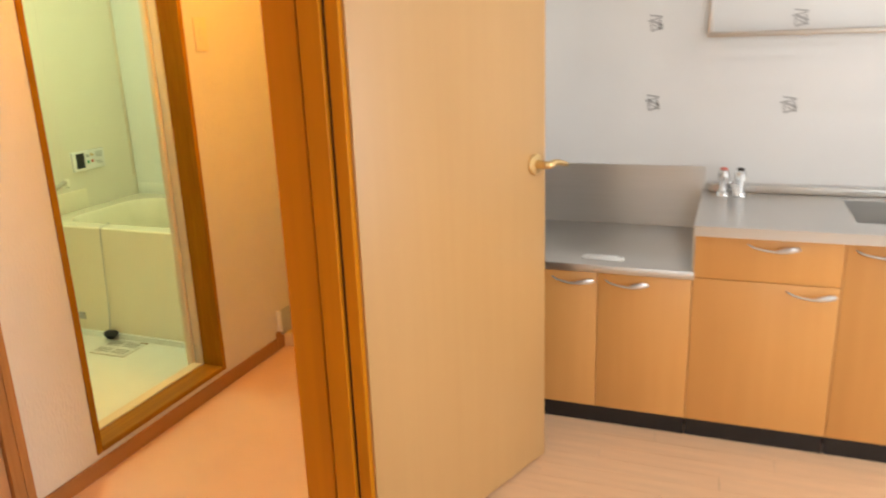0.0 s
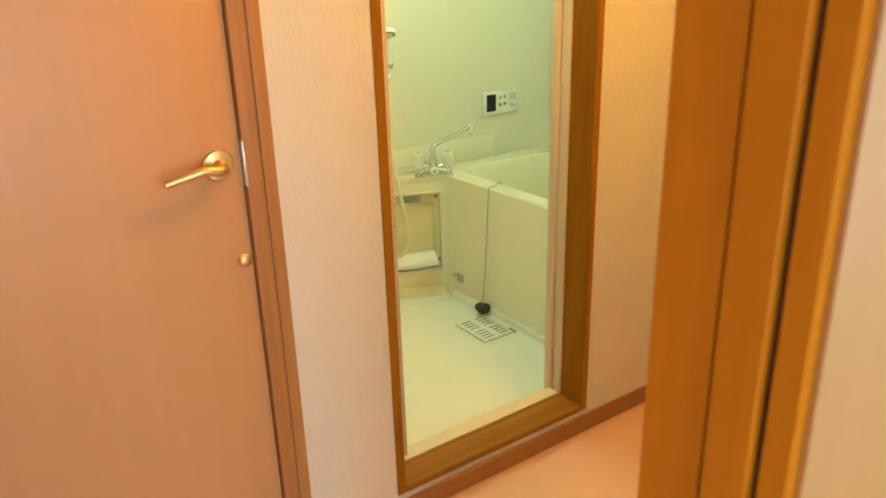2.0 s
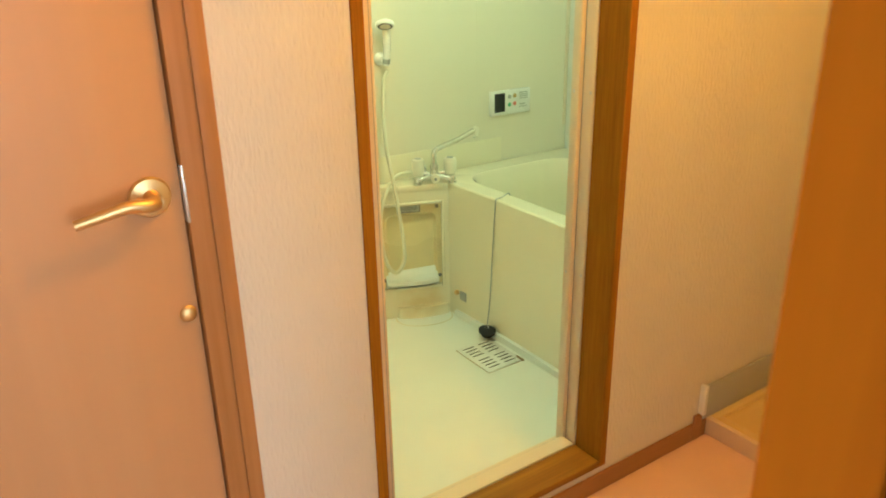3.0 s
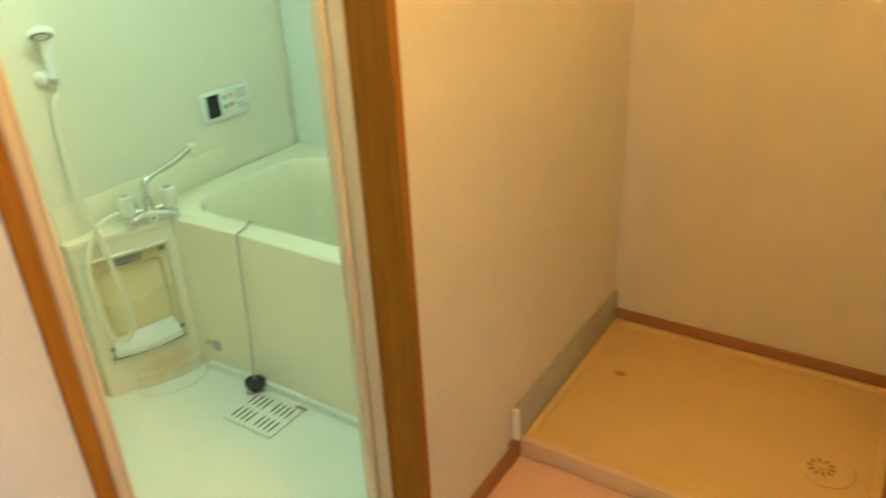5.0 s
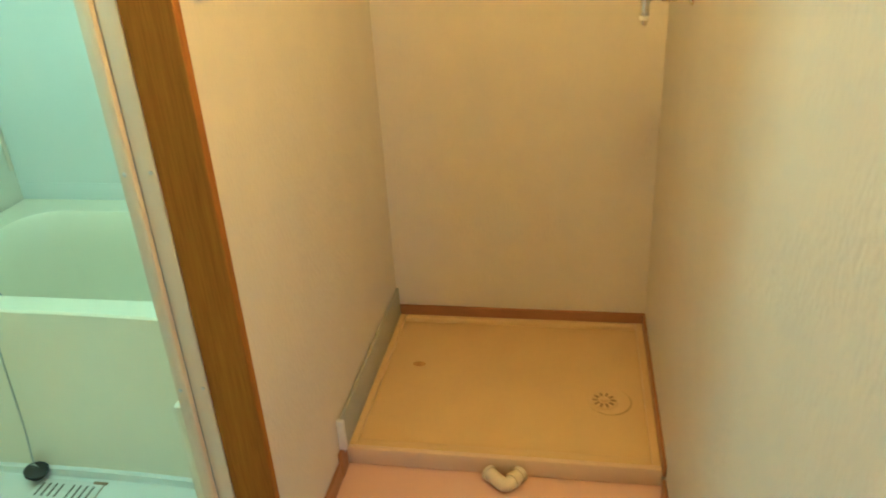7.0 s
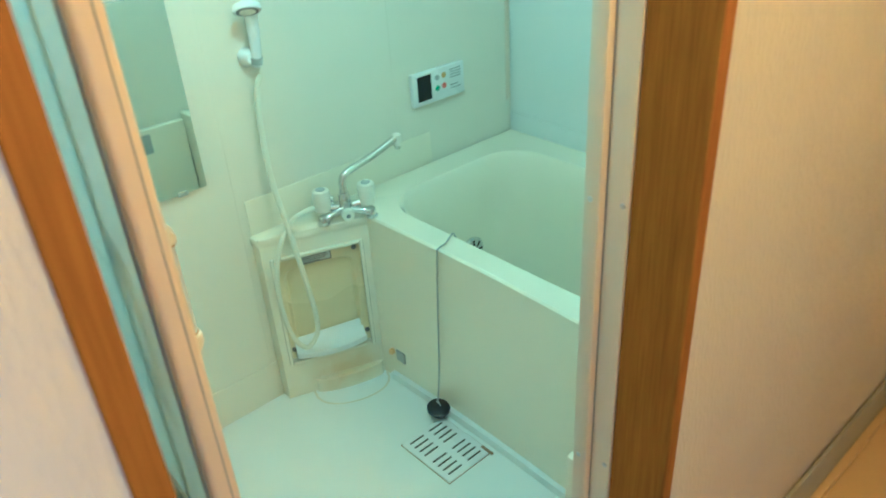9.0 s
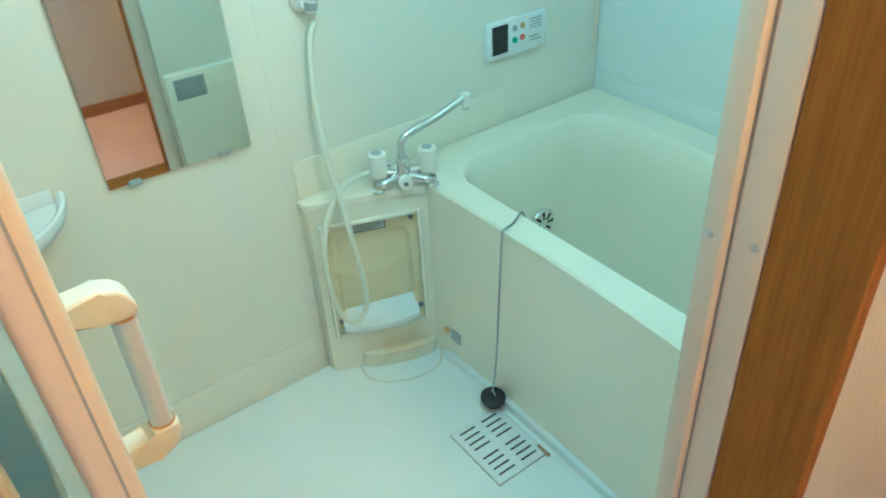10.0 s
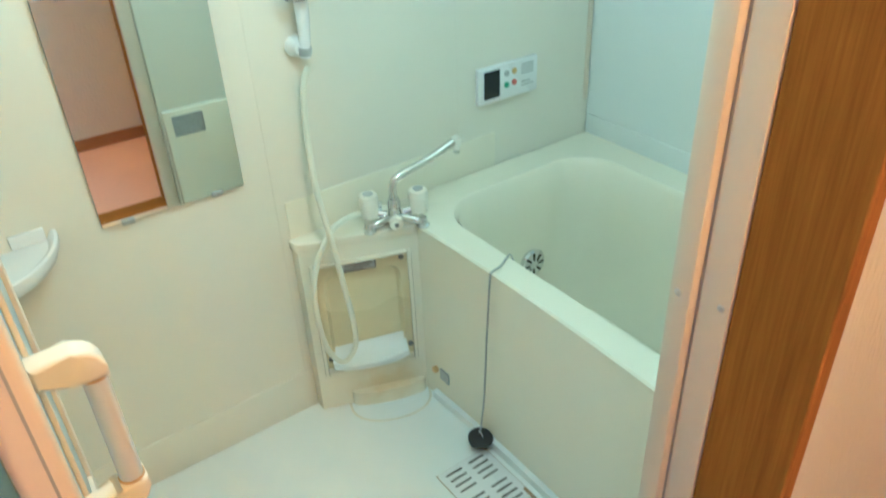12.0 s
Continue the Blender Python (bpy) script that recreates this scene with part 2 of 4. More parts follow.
# ---- plan ----
WX = -1.915                 # washroom side of the wall with the bath and toilet doors
PX0, PX1 = -1.058, -0.85     # partition between washroom and kitchen
NY = 3.335                  # niche back wall
KY = 2.90                   # kitchen wall
H = 2.30                    # ceilings
SY, EX = -2.40, 2.60        # far walls of the kitchen room
BX, BXI = -3.205, -2.092    # bath: far wall and inner side of the door wall
BY0, BY1 = 1.57, 3.25       # bath: near and back wall
BZ, BH = -0.02, 2.02        # bath floor and ceiling
D0, D1 = 1.542, 2.215       # outer sides of the bath door frame

# ---- floors, ceilings, walls ----
struct("floor_washroom", boxes((-2.0, PX0 + 0.1, 0.30, NY, -0.10, 0.0)), PINK, "pink sheet vinyl washroom floor")
kfloor = struct("floor_kitchen", boxes((PX0 + 0.1, EX, SY, KY, -0.10, -0.006)), GROUT, "pale beech plank kitchen floor")
struct("floor_bath", boxes((BX - 0.05, BXI, BY0 - 0.05, BY1, -0.10, BZ)), BFLOOR, "off-white moulded plastic bath floor")
struct("ceiling_washroom", boxes((-2.0, PX1, 0.30, NY, H, H + 0.1)), CEIL)
struct("ceiling_kitchen", boxes((PX1, EX, SY, KY, H, H + 0.1)), CEIL)
struct("ceiling_bath", boxes((BX - 0.05, BXI, BY0 - 0.05, BY1 + 0.05, BH, BH + 0.06)), PANEL)
TD0, TD1, TOP = 0.50, 1.304, 2.03       # toilet doorway with frame
struct("wall_bath_door", boxes((WX - 0.085, WX, 0.20, TD0, 0, H), (WX - 0.085, WX, TD1, D0, 0, H), (WX - 0.085, WX, D1, NY + 0.1, 0, H),
                               (WX - 0.085, WX, TD0, TD1, TOP, H), (WX - 0.085, WX, D0, D1, 1.90, H), (WX - 0.085, WX, D0, D1, 0, 0.074)),
       PAPER, "white textured wallpaper beside the bath door")
struct("wall_niche_back", boxes((WX, PX0, NY, NY + 0.1, 0, H)), PAPER, "white textured wallpaper behind the washer pan")
struct("wall_washroom_near", boxes((WX, PX0, 0.20, 0.30, 0, H)), PAPER)
DW0, DW1 = 0.44, 1.407                 # kitchen doorway in the partition
struct("wall_partition", boxes((PX0, PX1 - 0.01, DW1 + 0.035, NY + 0.1, 0, H), (-1.034, PX1 - 0.01, DW1, DW1 + 0.034, 0, H), (PX0, PX1 - 0.01, SY, DW0 - 0.0, 0, H), (PX0, PX1 - 0.01, DW0, DW1, TOP, H)),
       PAPER, "white textured wallpaper partition")
struct("wall_toilet", boxes((-3.0, -2.9, 0.2, 1.45, 0, H), (-2.9, WX - 0.085, 0.2, 0.3, 0, H), (-2.9, WX - 0.085, 1.42, 1.50, 0, H)), PAPER)
struct("floor_toilet", boxes((-2.9, WX - 0.086, 0.3, 1.42, -0.1, 0.0)), PINK)
struct("ceiling_toilet", boxes((-3.0, WX - 0.086, 0.2, 1.50, H, H + 0.1)), CEIL)
struct("wall_kitchen", boxes((PX1 - 0.01, EX, KY, KY + 0.1, 0, H)), TILE, "glossy white kitchen wall panel with grey prints")
struct("wall_east", boxes((EX, EX + 0.1, SY, 0.05, 0, H), (EX, EX + 0.1, 1.85, KY, 0, H), (EX, EX + 0.1, 0.05, 1.85, 0, 0.06), (EX, EX + 0.1, 0.05, 1.85, 2.05, H)), PAPER)
struct("wall_south", boxes((PX1 - 0.01, 0.15, SY - 0.1, SY, 0, H), (1.85, EX, SY - 0.1, SY, 0, H), (0.15, 1.85, SY - 0.1, SY, 0, 0.45), (0.15, 1.85, SY - 0.1, SY, 2.2, H)), PAPER)
win = tagged(thing("window_1", (1.0, SY - 0.05, 0.45), "aluminium framed kitchen window with clear panes", "window"), kind="structure")
part("window_frame", frame_bm(0.15, 1.85, 0.45, 2.2, 0.05, SY - 0.09, SY - 0.02, "xzy"), BAR, win)
for a, b in ((0.2, 1.0), (1.0, 1.8)):
    p = part("pane", boxes((a, b, SY - 0.06, SY - 0.054, 0.5, 2.15)), GLASS, win)
    p.visible_shadow = False
win2 = tagged(thing("window_2", (EX + 0.05, 0.95, 0.06), "tall sliding glass balcony window", "window"), kind="structure")
part("window_frame", frame_bm(0.05, 1.85, 0.06, 2.05, 0.05, EX + 0.02, EX + 0.09, "yzx"), BAR, win2)
for a, b in ((0.1, 0.95), (0.95, 1.8)):
    p = part("pane", boxes((EX + 0.05, EX + 0.056, a, b, 0.11, 2.0)), GLASS, win2)
    p.visible_shadow = False
ground = struct("ground", boxes((-80, 80, -80, 80, -0.5, -0.4)), mat("ground_soil", (0.16, 0.15, 0.11), 0.9, scale=3, var=0.2))

# bath shell: panels with narrow joints
far = struct("wall_bath_far", boxes((BX - 0.05, BX - 0.006, BY0 - 0.05, BY1 + 0.05, BZ - 0.05, BH)), PANEL, "cream glossy plastic bath wall panels")
for a, b in ((BY0, 2.2154), (2.2156, 2.7606), (2.7608, BY1)):
    part("panel", boxes((BX - 0.006, BX, a, b, BZ, BH), bevel=0.0002, seg=1), PANEL, far)
struct("wall_bath_back", boxes((BX - 0.05, BXI, BY1, BY1 + 0.05, BZ - 0.05, BH)), BACKP, "pale glossy plastic wall behind the bathtub")
struct("wall_bath_near", boxes((BX - 0.05, BXI, BY0 - 0.05, BY0, BZ - 0.05, BH)), PANEL)
struct("wall_bath_inner", boxes((BXI, WX - 0.086, BY0 - 0.05, D0 + 0.0105, BZ - 0.05, BH), (BXI, WX - 0.086, D1 + 0.0105, BY1 + 0.05, BZ - 0.05, BH), (BXI, WX - 0.086, D0, D1, 1.90, BH)), PANEL)
struct("trim_bath_corner", boxes((BX, BX + 0.005, BY1 - 0.022, BY1 - 0.004, 0.632, BH), bevel=0.002), ALU, "beige corner strip between bath wall panels")
struct("trim_bath_skirting", boxes((BX, BX + 0.005, BY0, 2.236, BZ, 0.106), bevel=0.002), PANEL, "cream skirting ledge along the bath wall")


# ---- baseboards ----
def baseboard(name, *b):
    struct(name, boxes(*b, bevel=0.003, seg=1), BASE, "brown wooden baseboard")


baseboard("baseboard_door_wall", (WX, WX + 0.009, TD1, 2.572, 0, 0.058), (WX, WX + 0.0105, 2.572, 2.604, 0, 0.083), (WX, WX + 0.009, 2.604, 2.628, 0, 0.058))
baseboard("baseboard_niche_back", (WX, PX0, NY - 0.009, NY, 0.060, 0.100))
baseboard("baseboard_partition", (PX0 - 0.009, PX0, 1.40, 2.60, 0, 0.058), (PX0 - 0.009, PX0, 2.60, NY - 0.009, 0.060, 0.100))
baseboard("baseboard_near", (WX, PX0, 0.30, 0.309, 0, 0.058))
# ---- bath door frame ----
bf = tagged(thing("door_2", (WX, 1.88, 0.074), "open bath doorway with brown wood-grain frame and cream aluminium inner frame", "door frame"), kind="structure")
XF, XI, JT = WX + 0.004, -2.004, 0.024
part("jamb", boxes((XI, XF, D0, D0 + JT, 0.074, 1.905), bevel=0.002, seg=1), JAMB, bf)
part("jamb", boxes((XI, XF, D1 - 0.022, D1, 0.074, 1.905), bevel=0.002, seg=1), JAMB, bf)
part("head", boxes((XI, XF, D0 + JT + 0.001, D1 - 0.023, 1.88, 1.905), bevel=0.002, seg=1), SILL, bf)
part("sill", boxes((XI, XF, D0 + JT + 0.001, D1 - 0.023, 0.074, 0.094), bevel=0.002, seg=1), SILL, bf)
AX = -2.068
for a, b in ((D0 + 0.011, D0 + 0.0255), (D1 - 0.0238, D1 + 0.010)):
    s = part("inner_stile", boxes((-2.0395, XI - 0.001, a, b, 0.03, 1.89), (AX, -2.0425, a - (0.010 if a > 1.8 else 0), b, 0.03, 1.89), bevel=0.003), ALU, bf, "cream coated aluminium")
    part("seal", boxes((-2.0423, -2.0397, a + 0.002, b - 0.002, 0.03, 1.88)), GREY, s, "grey rubber seal")
    for z in (0.585, 1.035, 1.50):
        if a > 1.8:
            part("screw", lathe([(0.0042, -0.001), (0.0042, 0.0008), (0.002, 0.002)], T((-2.057, a - 0.010, z)) @ TOY.inverted(), 12), BAR, s)
        yy = b if a < 1.8 else a
        part("screw", lathe([(0.0042, -0.001), (0.0042, 0.0008), (0.002, 0.002)], T((-2.014, yy, z)) @ (TOY if a < 1.8 else TOY.inverted()), 12), BAR, s)
th = part("threshold", boxes((BXI + 0.0005, XI - 0.001, D0 + 0.027, D1 - 0.010, -0.02, 0.066), (-2.050, XI - 0.001, D0 + 0.027, D1 - 0.026, 0.066, 0.097), bevel=0.002, seg=1), ALU, bf, "cream aluminium threshold")
part("seal", boxes((-2.053, -2.0505, D0 + 0.030, D1 - 0.036, 0.066, 0.093)), GREY, th, "dark line along the threshold")

# ---- kitchen doorway frame ----
kf = tagged(thing("door_3", (-0.95, 1.0, 0), "orange-brown wooden doorway frame with dark seal grooves", "door frame"), kind="structure")
for s, y in ((1, DW1), (-1, DW0)):
    def yy(a, b):
        return (y - s * a, y - s * b) if s < 0 else (y - b, y - a)
    part("jamb", boxes((-1.036, -0.953, *yy(0, 0.024), 0, TOP), (-0.945, -0.892, *yy(0, 0.032), 0, TOP), (-0.884, -0.852, *yy(0, 0.024), 0, TOP), bevel=0.002, seg=1), POST, kf)
    part("gasket_gap_fill", boxes((-0.954, -0.944, *yy(0.0, 0.014), 0, TOP), (-0.893, -0.883, *yy(0, 0.016), 0, TOP)), DARK, kf, "dark seal groove")
    for x0, x1 in ((-0.868, -0.8525),):
        y0, y1 = (y - 0.018, y + 0.010) if s > 0 else (y - 0.010, y + 0.018)
        part("casing", boxes((x0, x1, y0, y1, 0, TOP + 0.03), bevel=0.002, seg=1), POST, kf)
part("head", boxes((-1.036, -0.852, DW0 + 0.03, DW1 - 0.03, TOP - 0.03, TOP), bevel=0.002, seg=1), POST, kf)


def lever(name, parent, m, side=1):
    """Brass lever handle on a round rose; m puts its axis (z) out of the door face, lever along local +x * side."""
    h = part(name, lathe([(0.030, 0), (0.031, 0.004), (0.028, 0.008), (0.013, 0.011), (0.0105, 0.040)], m, 32), BRASS, parent, "polished brass lever handle")
    pts = spline([(0, 0, 0.036), (side * 0.012, 0, 0.046), (side * 0.04, 0.004, 0.049), (side * 0.075, -0.002, 0.048), (side * 0.112, -0.010, 0.045)], 6)
    k = len(pts)
    bm = tube(pts, 0.008, 12, [0.0115 - 0.004 * i / (k - 1) for i in range(k)])
    part("lever", turned(bm, m), BRASS, h)
    return h


# open kitchen door: hinged at the far jamb and swung back into the kitchen
hinge, LW = Vector((-0.846, 1.398, 0)), 0.735
ang = math.atan2(2.073 - 1.398, -0.593 + 0.846)
LM = T(hinge) @ Matrix.Rotation(ang, 4, "Z")
leaf = thing("door", hinge, "pale veneer interior door standing open into kitchen", "door")
part("leaf", turned(boxes((0.0, LW, -0.002, 0.034, 0.008, 2.0), bevel=0.002), LM), LEAFV, leaf)
lever("door_handle", leaf, LM @ T((LW - 0.055, 0.034, 0.965)) @ TOY @ Matrix.Rotation(radians(180), 4, "Z"), -0.85)
lever("door_handle", leaf, LM @ T((LW - 0.055, -0.002, 0.965)) @ TOY.inverted(), 0.85)
part("latch", turned(boxes((LW - 0.001, LW + 0.002, 0.006, 0.026, 0.89, 1.04), bevel=0.001), LM), BAR, leaf)
for z in (0.25, 1.75):
    part("hinge", turned(tube([Vector((-0.004, 0.038, z)), Vector((-0.004, 0.038, z + 0.1))], 0.006), LM), BRASS, leaf)

# closed toilet door
td = thing("door", (WX, 0.89, 0), "closed brown veneer toilet door with brass lever", "door")
part("leaf", boxes((WX - 0.036, WX - 0.004, TD0 + 0.05, 1.2405, 0.006, 1.985), bevel=0.002), VENEER, td)
tf = tagged(thing("door_1", (WX, 0.89, 0), "brown wooden toilet door frame", "door frame"), kind="structure")
for a, b in ((TD0, TD0 + 0.048), (1.243, TD1)):
    part("jamb", boxes((WX - 0.085, WX + 0.008, a, b, 0, TOP), bevel=0.003), FRAMEW, tf)
    c = (a + b) / 2 + (0.004 if a > 1 else -0.004)
    part("bead", boxes((WX + 0.0082, WX + 0.012, c, b if a > 1 else a, 0, TOP), bevel=0.0015), FRAMEW, tf)
part("head", boxes((WX - 0.085, WX + 0.008, TD0 + 0.048, 1.243, 1.99, TOP), bevel=0.003), FRAMEW, tf)
# dark sheet across the doorway, so the leaf's gap has its shade as colour
part("gasket_gap_fill", boxes((WX - 0.07, WX - 0.045, TD0 + 0.04, 1.250, 0, 1.99)), DARK, tf, "dark sheet for the shade in the toilet door gap")
part("strike_plate", boxes((WX - 0.02, WX + 0.0085, 1.2415, 1.2455, 0.955, 1.045), bevel=0.001), BAR, tf, "steel strike plate")
DY = -0.004
lever("door_handle", td, T((WX + DY, 1.194, 1.003)) @ Matrix.Rotation(radians(90), 4, "Z") @ Matrix.Rotation(radians(90), 4, "X"), -1)
part("lock", lathe([(0.013, 0), (0.014, 0.003), (0.010, 0.007), (0.003, 0.008)], T((WX + DY, 1.223, 0.803)) @ TOX, 20), BRASS, td, "small round brass lock")

# light switch on the washroom wall
sw = thing("light_switch", (WX, 2.30, 1.36), "cream plastic light switch plate on wallpaper", "light switch")
part("plate", boxes((WX, WX + 0.008, 2.265, 2.335, 1.30, 1.42), bevel=0.003), ALU, sw)
part("rocker", boxes((WX + 0.008, WX + 0.012, 2.285, 2.315, 1.335, 1.385), bevel=0.002), ALU, sw)


# ---- ceiling lamps ----
def ceiling_lamp(x, y, z, r, glow, label):
    c = thing("ceiling_light", (x, y, z), label, "ceiling light")
    part("base", lathe([(r * 0.8, 0), (r * 0.8, -0.02), (r * 0.7, -0.024)], T((x, y, z))), WHITE, c)
    d = part("diffuser", lathe([(r * 0.72, -0.024), (r, -0.05), (r * 0.9, -0.085), (r * 0.45, -0.11), (0.004, -0.115)], T((x, y, z))), glow, c)
    d.visible_shadow = False


ceiling_lamp(-2.43, 2.185, BH, 0.09, GLOW_BATH, "white round bath ceiling light, switched on")
ceiling_lamp(1.35, 1.90, H, 0.12, GLOW_DAY, "round white kitchen ceiling light, switched on")
ceiling_lamp(-1.175, 2.04, H, 0.11, GLOW_WASH, "round washroom ceiling light with warm glow")

# ---- bathtub ----
TZ, TY0 = 0.525, 2.515
tub = thing("bathtub", (-2.66, 2.9, BZ), "cream plastic built-in bathtub with broad flat rim", "bathtub")


def rounded(x0, x1, y0, y1, r, n=7):
    out = []
    for cx, cy, a in ((x1 - r, y1 - r, 0), (x0 + r, y1 - r, 90), (x0 + r, y0 + r, 180), (x1 - r, y0 + r, 270)):
        out += [(cx + r * math.cos(radians(a + 90 * i / n)), cy + r * math.sin(radians(a + 90 * i / n))) for i in range(n + 1)]
        if a == 180:
            out += [(x0 + r + (x1 - x0 - 2 * r) * i / 12, y0) for i in range(1, 12)]
    return out


def apron_y(x):
    """The front of the tub bows in towards its middle."""
    return TY0 - 0.007 + 0.022 * (1 - min(1, abs(x + 2.65) / 0.55) ** 2)


def basin():
    bm = bmesh.new()
    levels = ((-3.20, BXI - 0.001, TY0, BY1 - 0.001, 0.004, TZ - 0.016), (-3.20, BXI - 0.001, TY0, BY1 - 0.001, 0.004, TZ - 0.005),
              (-3.197, BXI - 0.005, TY0 + 0.005, BY1 - 0.004, 0.004, TZ), (-3.105, -2.16, 2.600, 3.150, 0.13, TZ), (-3.093, -2.172, 2.612, 3.138, 0.12, TZ - 0.014),
              (-3.080, -2.19, 2.630, 3.120, 0.11, TZ - 0.12), (-3.055, -2.25, 2.655, 3.095, 0.10, 0.14), (-3.02, -2.30, 2.69, 3.06, 0.09, 0.07), (-2.95, -2.37, 2.76, 2.99, 0.06, 0.055))
    rings = [[bm.verts.new((x, y + (apron_y(x) - TY0 if y0 < 2.55 and y < 2.6 else 0), z)) for x, y in rounded(x0, x1, y0, y1, r)] for x0, x1, y0, y1, r, z in levels]
    k = len(rings[0])
    for a, b in zip(rings, rings[1:]):
        for i in range(k):
            bm.faces.new((a[i], a[(i + 1) % k], b[(i + 1) % k], b[i]))
    bm.faces.new(rings[-1])
    return bm


part("basin", basin(), TUB, tub, smooth=44)
xs = [-3.2 + (BXI - 0.001 + 3.2) * i / 24 for i in range(25)]
part("apron", prism([(x, apron_y(x) + 0.0015) for x in xs] + [(x, apron_y(x) + 0.03) for x in xs[::-1]], BZ, TZ - 0.012), TUB, tub)
part("apron_foot", prism([(x, apron_y(x) - 0.014) for x in xs[4:]] + [(x, apron_y(x) + 0.001) for x in xs[:3:-1]], BZ, 0.006), BFLOOR, tub)
part("upstand", boxes((BX + 0.0005, BX + 0.005, 2.238, 2.885, TZ - 0.02, 0.627), bevel=0.002), TUB, tub)
part("upstand", boxes((BX + 0.008, BXI - 0.002, BY1 - 0.006, BY1 - 0.0005, TZ - 0.02, 0.585), bevel=0.002), BACKP, tub)
ret = part("side_panel", boxes((BXI - 0.030, BXI - 0.0005, 2.230, TY0 - 0.008, BZ, 0.500), bevel=0.008), TUB, tub)
part("label", boxes((BXI - 0.0315, BXI - 0.0298, 2.256, 2.366, 0.405, 0.480)), LABEL, ret, "grey printed notice")
fit_y, fit_z = 2.913, 0.242
ring = part("circulation_fitting", lathe([(0.044, -0.006), (0.046, 0.010), (0.041, 0.016), (0.012, 0.018), (0.004, 0.019)], T((-3.071, fit_y, fit_z)) @ TOX, 32), CHROME, tub, "round chrome circulation fitting")
for i in range(8):
    a = 2 * math.pi * i / 8
    part("slot", turned(boxes((0.0155, 0.0180, -0.0035, 0.0035, 0.014, 0.037)), T((-3.071, fit_y, fit_z)) @ Matrix.Rotation(a, 4, "X")), BLACK, ring)
part("valve_knob", lathe([(0.009, 0), (0.010, 0.010), (0.006, 0.014)], T((-3.01, apron_y(-3.01), 0.085)) @ TOY.inverted(), 14), BRASS, tub, "small brass valve on the apron")
part("valve_plate", boxes((-2.995, -2.958, apron_y(-2.98) - 0.003, apron_y(-2.98) + 0.002, 0.060, 0.095)), LABEL, tub, "tiny grey notice")

def yellow_patch(name, at, size):
    """Tub plastic with one ragged patch of yellower colour about a spot of the thing."""
    m = TUB.copy()
    m.name = name
    n, ln = m.node_tree.nodes, m.node_tree.links
    b = n["Principled BSDF"]
    clean = b.inputs["Base Color"].links[0].from_socket
    tc, mp, gr, no = n.new("ShaderNodeTexCoord"), n.new("ShaderNodeMapping"), n.new("ShaderNodeTexGradient"), n.new("ShaderNodeTexNoise")
    mp.vector_type = "TEXTURE"
    mp.inputs["Location"].default_value, mp.inputs["Scale"].default_value = at, size
    gr.gradient_type = "SPHERICAL"
    no.inputs["Scale"].default_value, no.inputs["Detail"].default_value = 16.0, 5.0
    ad, ra, mx = n.new("ShaderNodeMath"), n.new("ShaderNodeMapRange"), n.new("ShaderNodeMix")
    ad.operation, mx.data_type = "MULTIPLY", "RGBA"
    ra.inputs["From Min"].default_value, ra.inputs["From Max"].default_value = 0.08, 0.42
    mx.inputs[7].default_value = (0.78, 0.65, 0.40, 1)
    ln.new(tc.outputs["Object"], mp.inputs["Vector"])
    ln.new(mp.outputs["Vector"], gr.inputs["Vector"])
    ln.new(tc.outputs["Object"], no.inputs["Vector"])
    ln.new(gr.outputs["Fac"], ad.inputs[0])
    ln.new(no.outputs["Fac"], ad.inputs[1])
    ln.new(ad.outputs[0], ra.inputs["Value"])
    ln.new(ra.outputs["Result"], mx.inputs["Factor"])
    ln.new(clean, mx.inputs[6])
    ln.new(mx.outputs[2], b.inputs["Base Color"])
    return m


# side cabinet under the mixer, with recessed soap niche
FL, FR = Vector((-3.168, 2.236, 0)), Vector((-3.0625, 2.5185, 0))
cab = thing("bath_side_shelf", (-3.12, 2.38, BZ), "cream plastic corner counter with recessed yellowed soap niche", "bath shelf")
ca = math.atan2(FR.y - FL.y, FR.x - FL.x)
CM = T(FL) @ Matrix.Rotation(ca, 4, "Z")          # x along the face, -y out of it
W = (FR - FL).length
gx, gz = (0, 0.026, W - 0.026, W), (BZ, 0.108, 0.446, 0.505)
bm = bmesh.new()
gv = [[bm.verts.new((x, 0, z)) for z in gz] for x in gx]
fs = [bm.faces.new((gv[a][b], gv[a + 1][b], gv[a + 1][b + 1], gv[a][b + 1])) for a in range(3) for b in range(3) if (a, b) != (1, 1)]
ex = bmesh.ops.extrude_face_region(bm, geom=fs)
bmesh.ops.translate(bm, vec=(0, 0.04, 0), verts=[v for v in ex["geom"] if isinstance(v, bmesh.types.BMVert)])
PATCHED = yellow_patch("yellow_patched_bath_plastic", CM @ Vector((W * 0.62, -0.01, 0.040)) - cab.location, (0.15, 0.15, 0.115))
part("front", turned(bm, CM), PATCHED, cab)
part("side", prism([(BX + 0.001, 2.2365), (-3.167, 2.2365), (-3.160, 2.262), (BX + 0.001, 2.262)], BZ, 0.505), TUB, cab)
part("counter", prism([(BX + 0.001, 2.230), (-3.170, 2.232), (-3.1635, 2.241), (-3.0595, 2.512), (-3.0625, 2.5205), (BX + 0.001, 2.5205)], 0.500, 0.527, 0.006), TUB, cab)
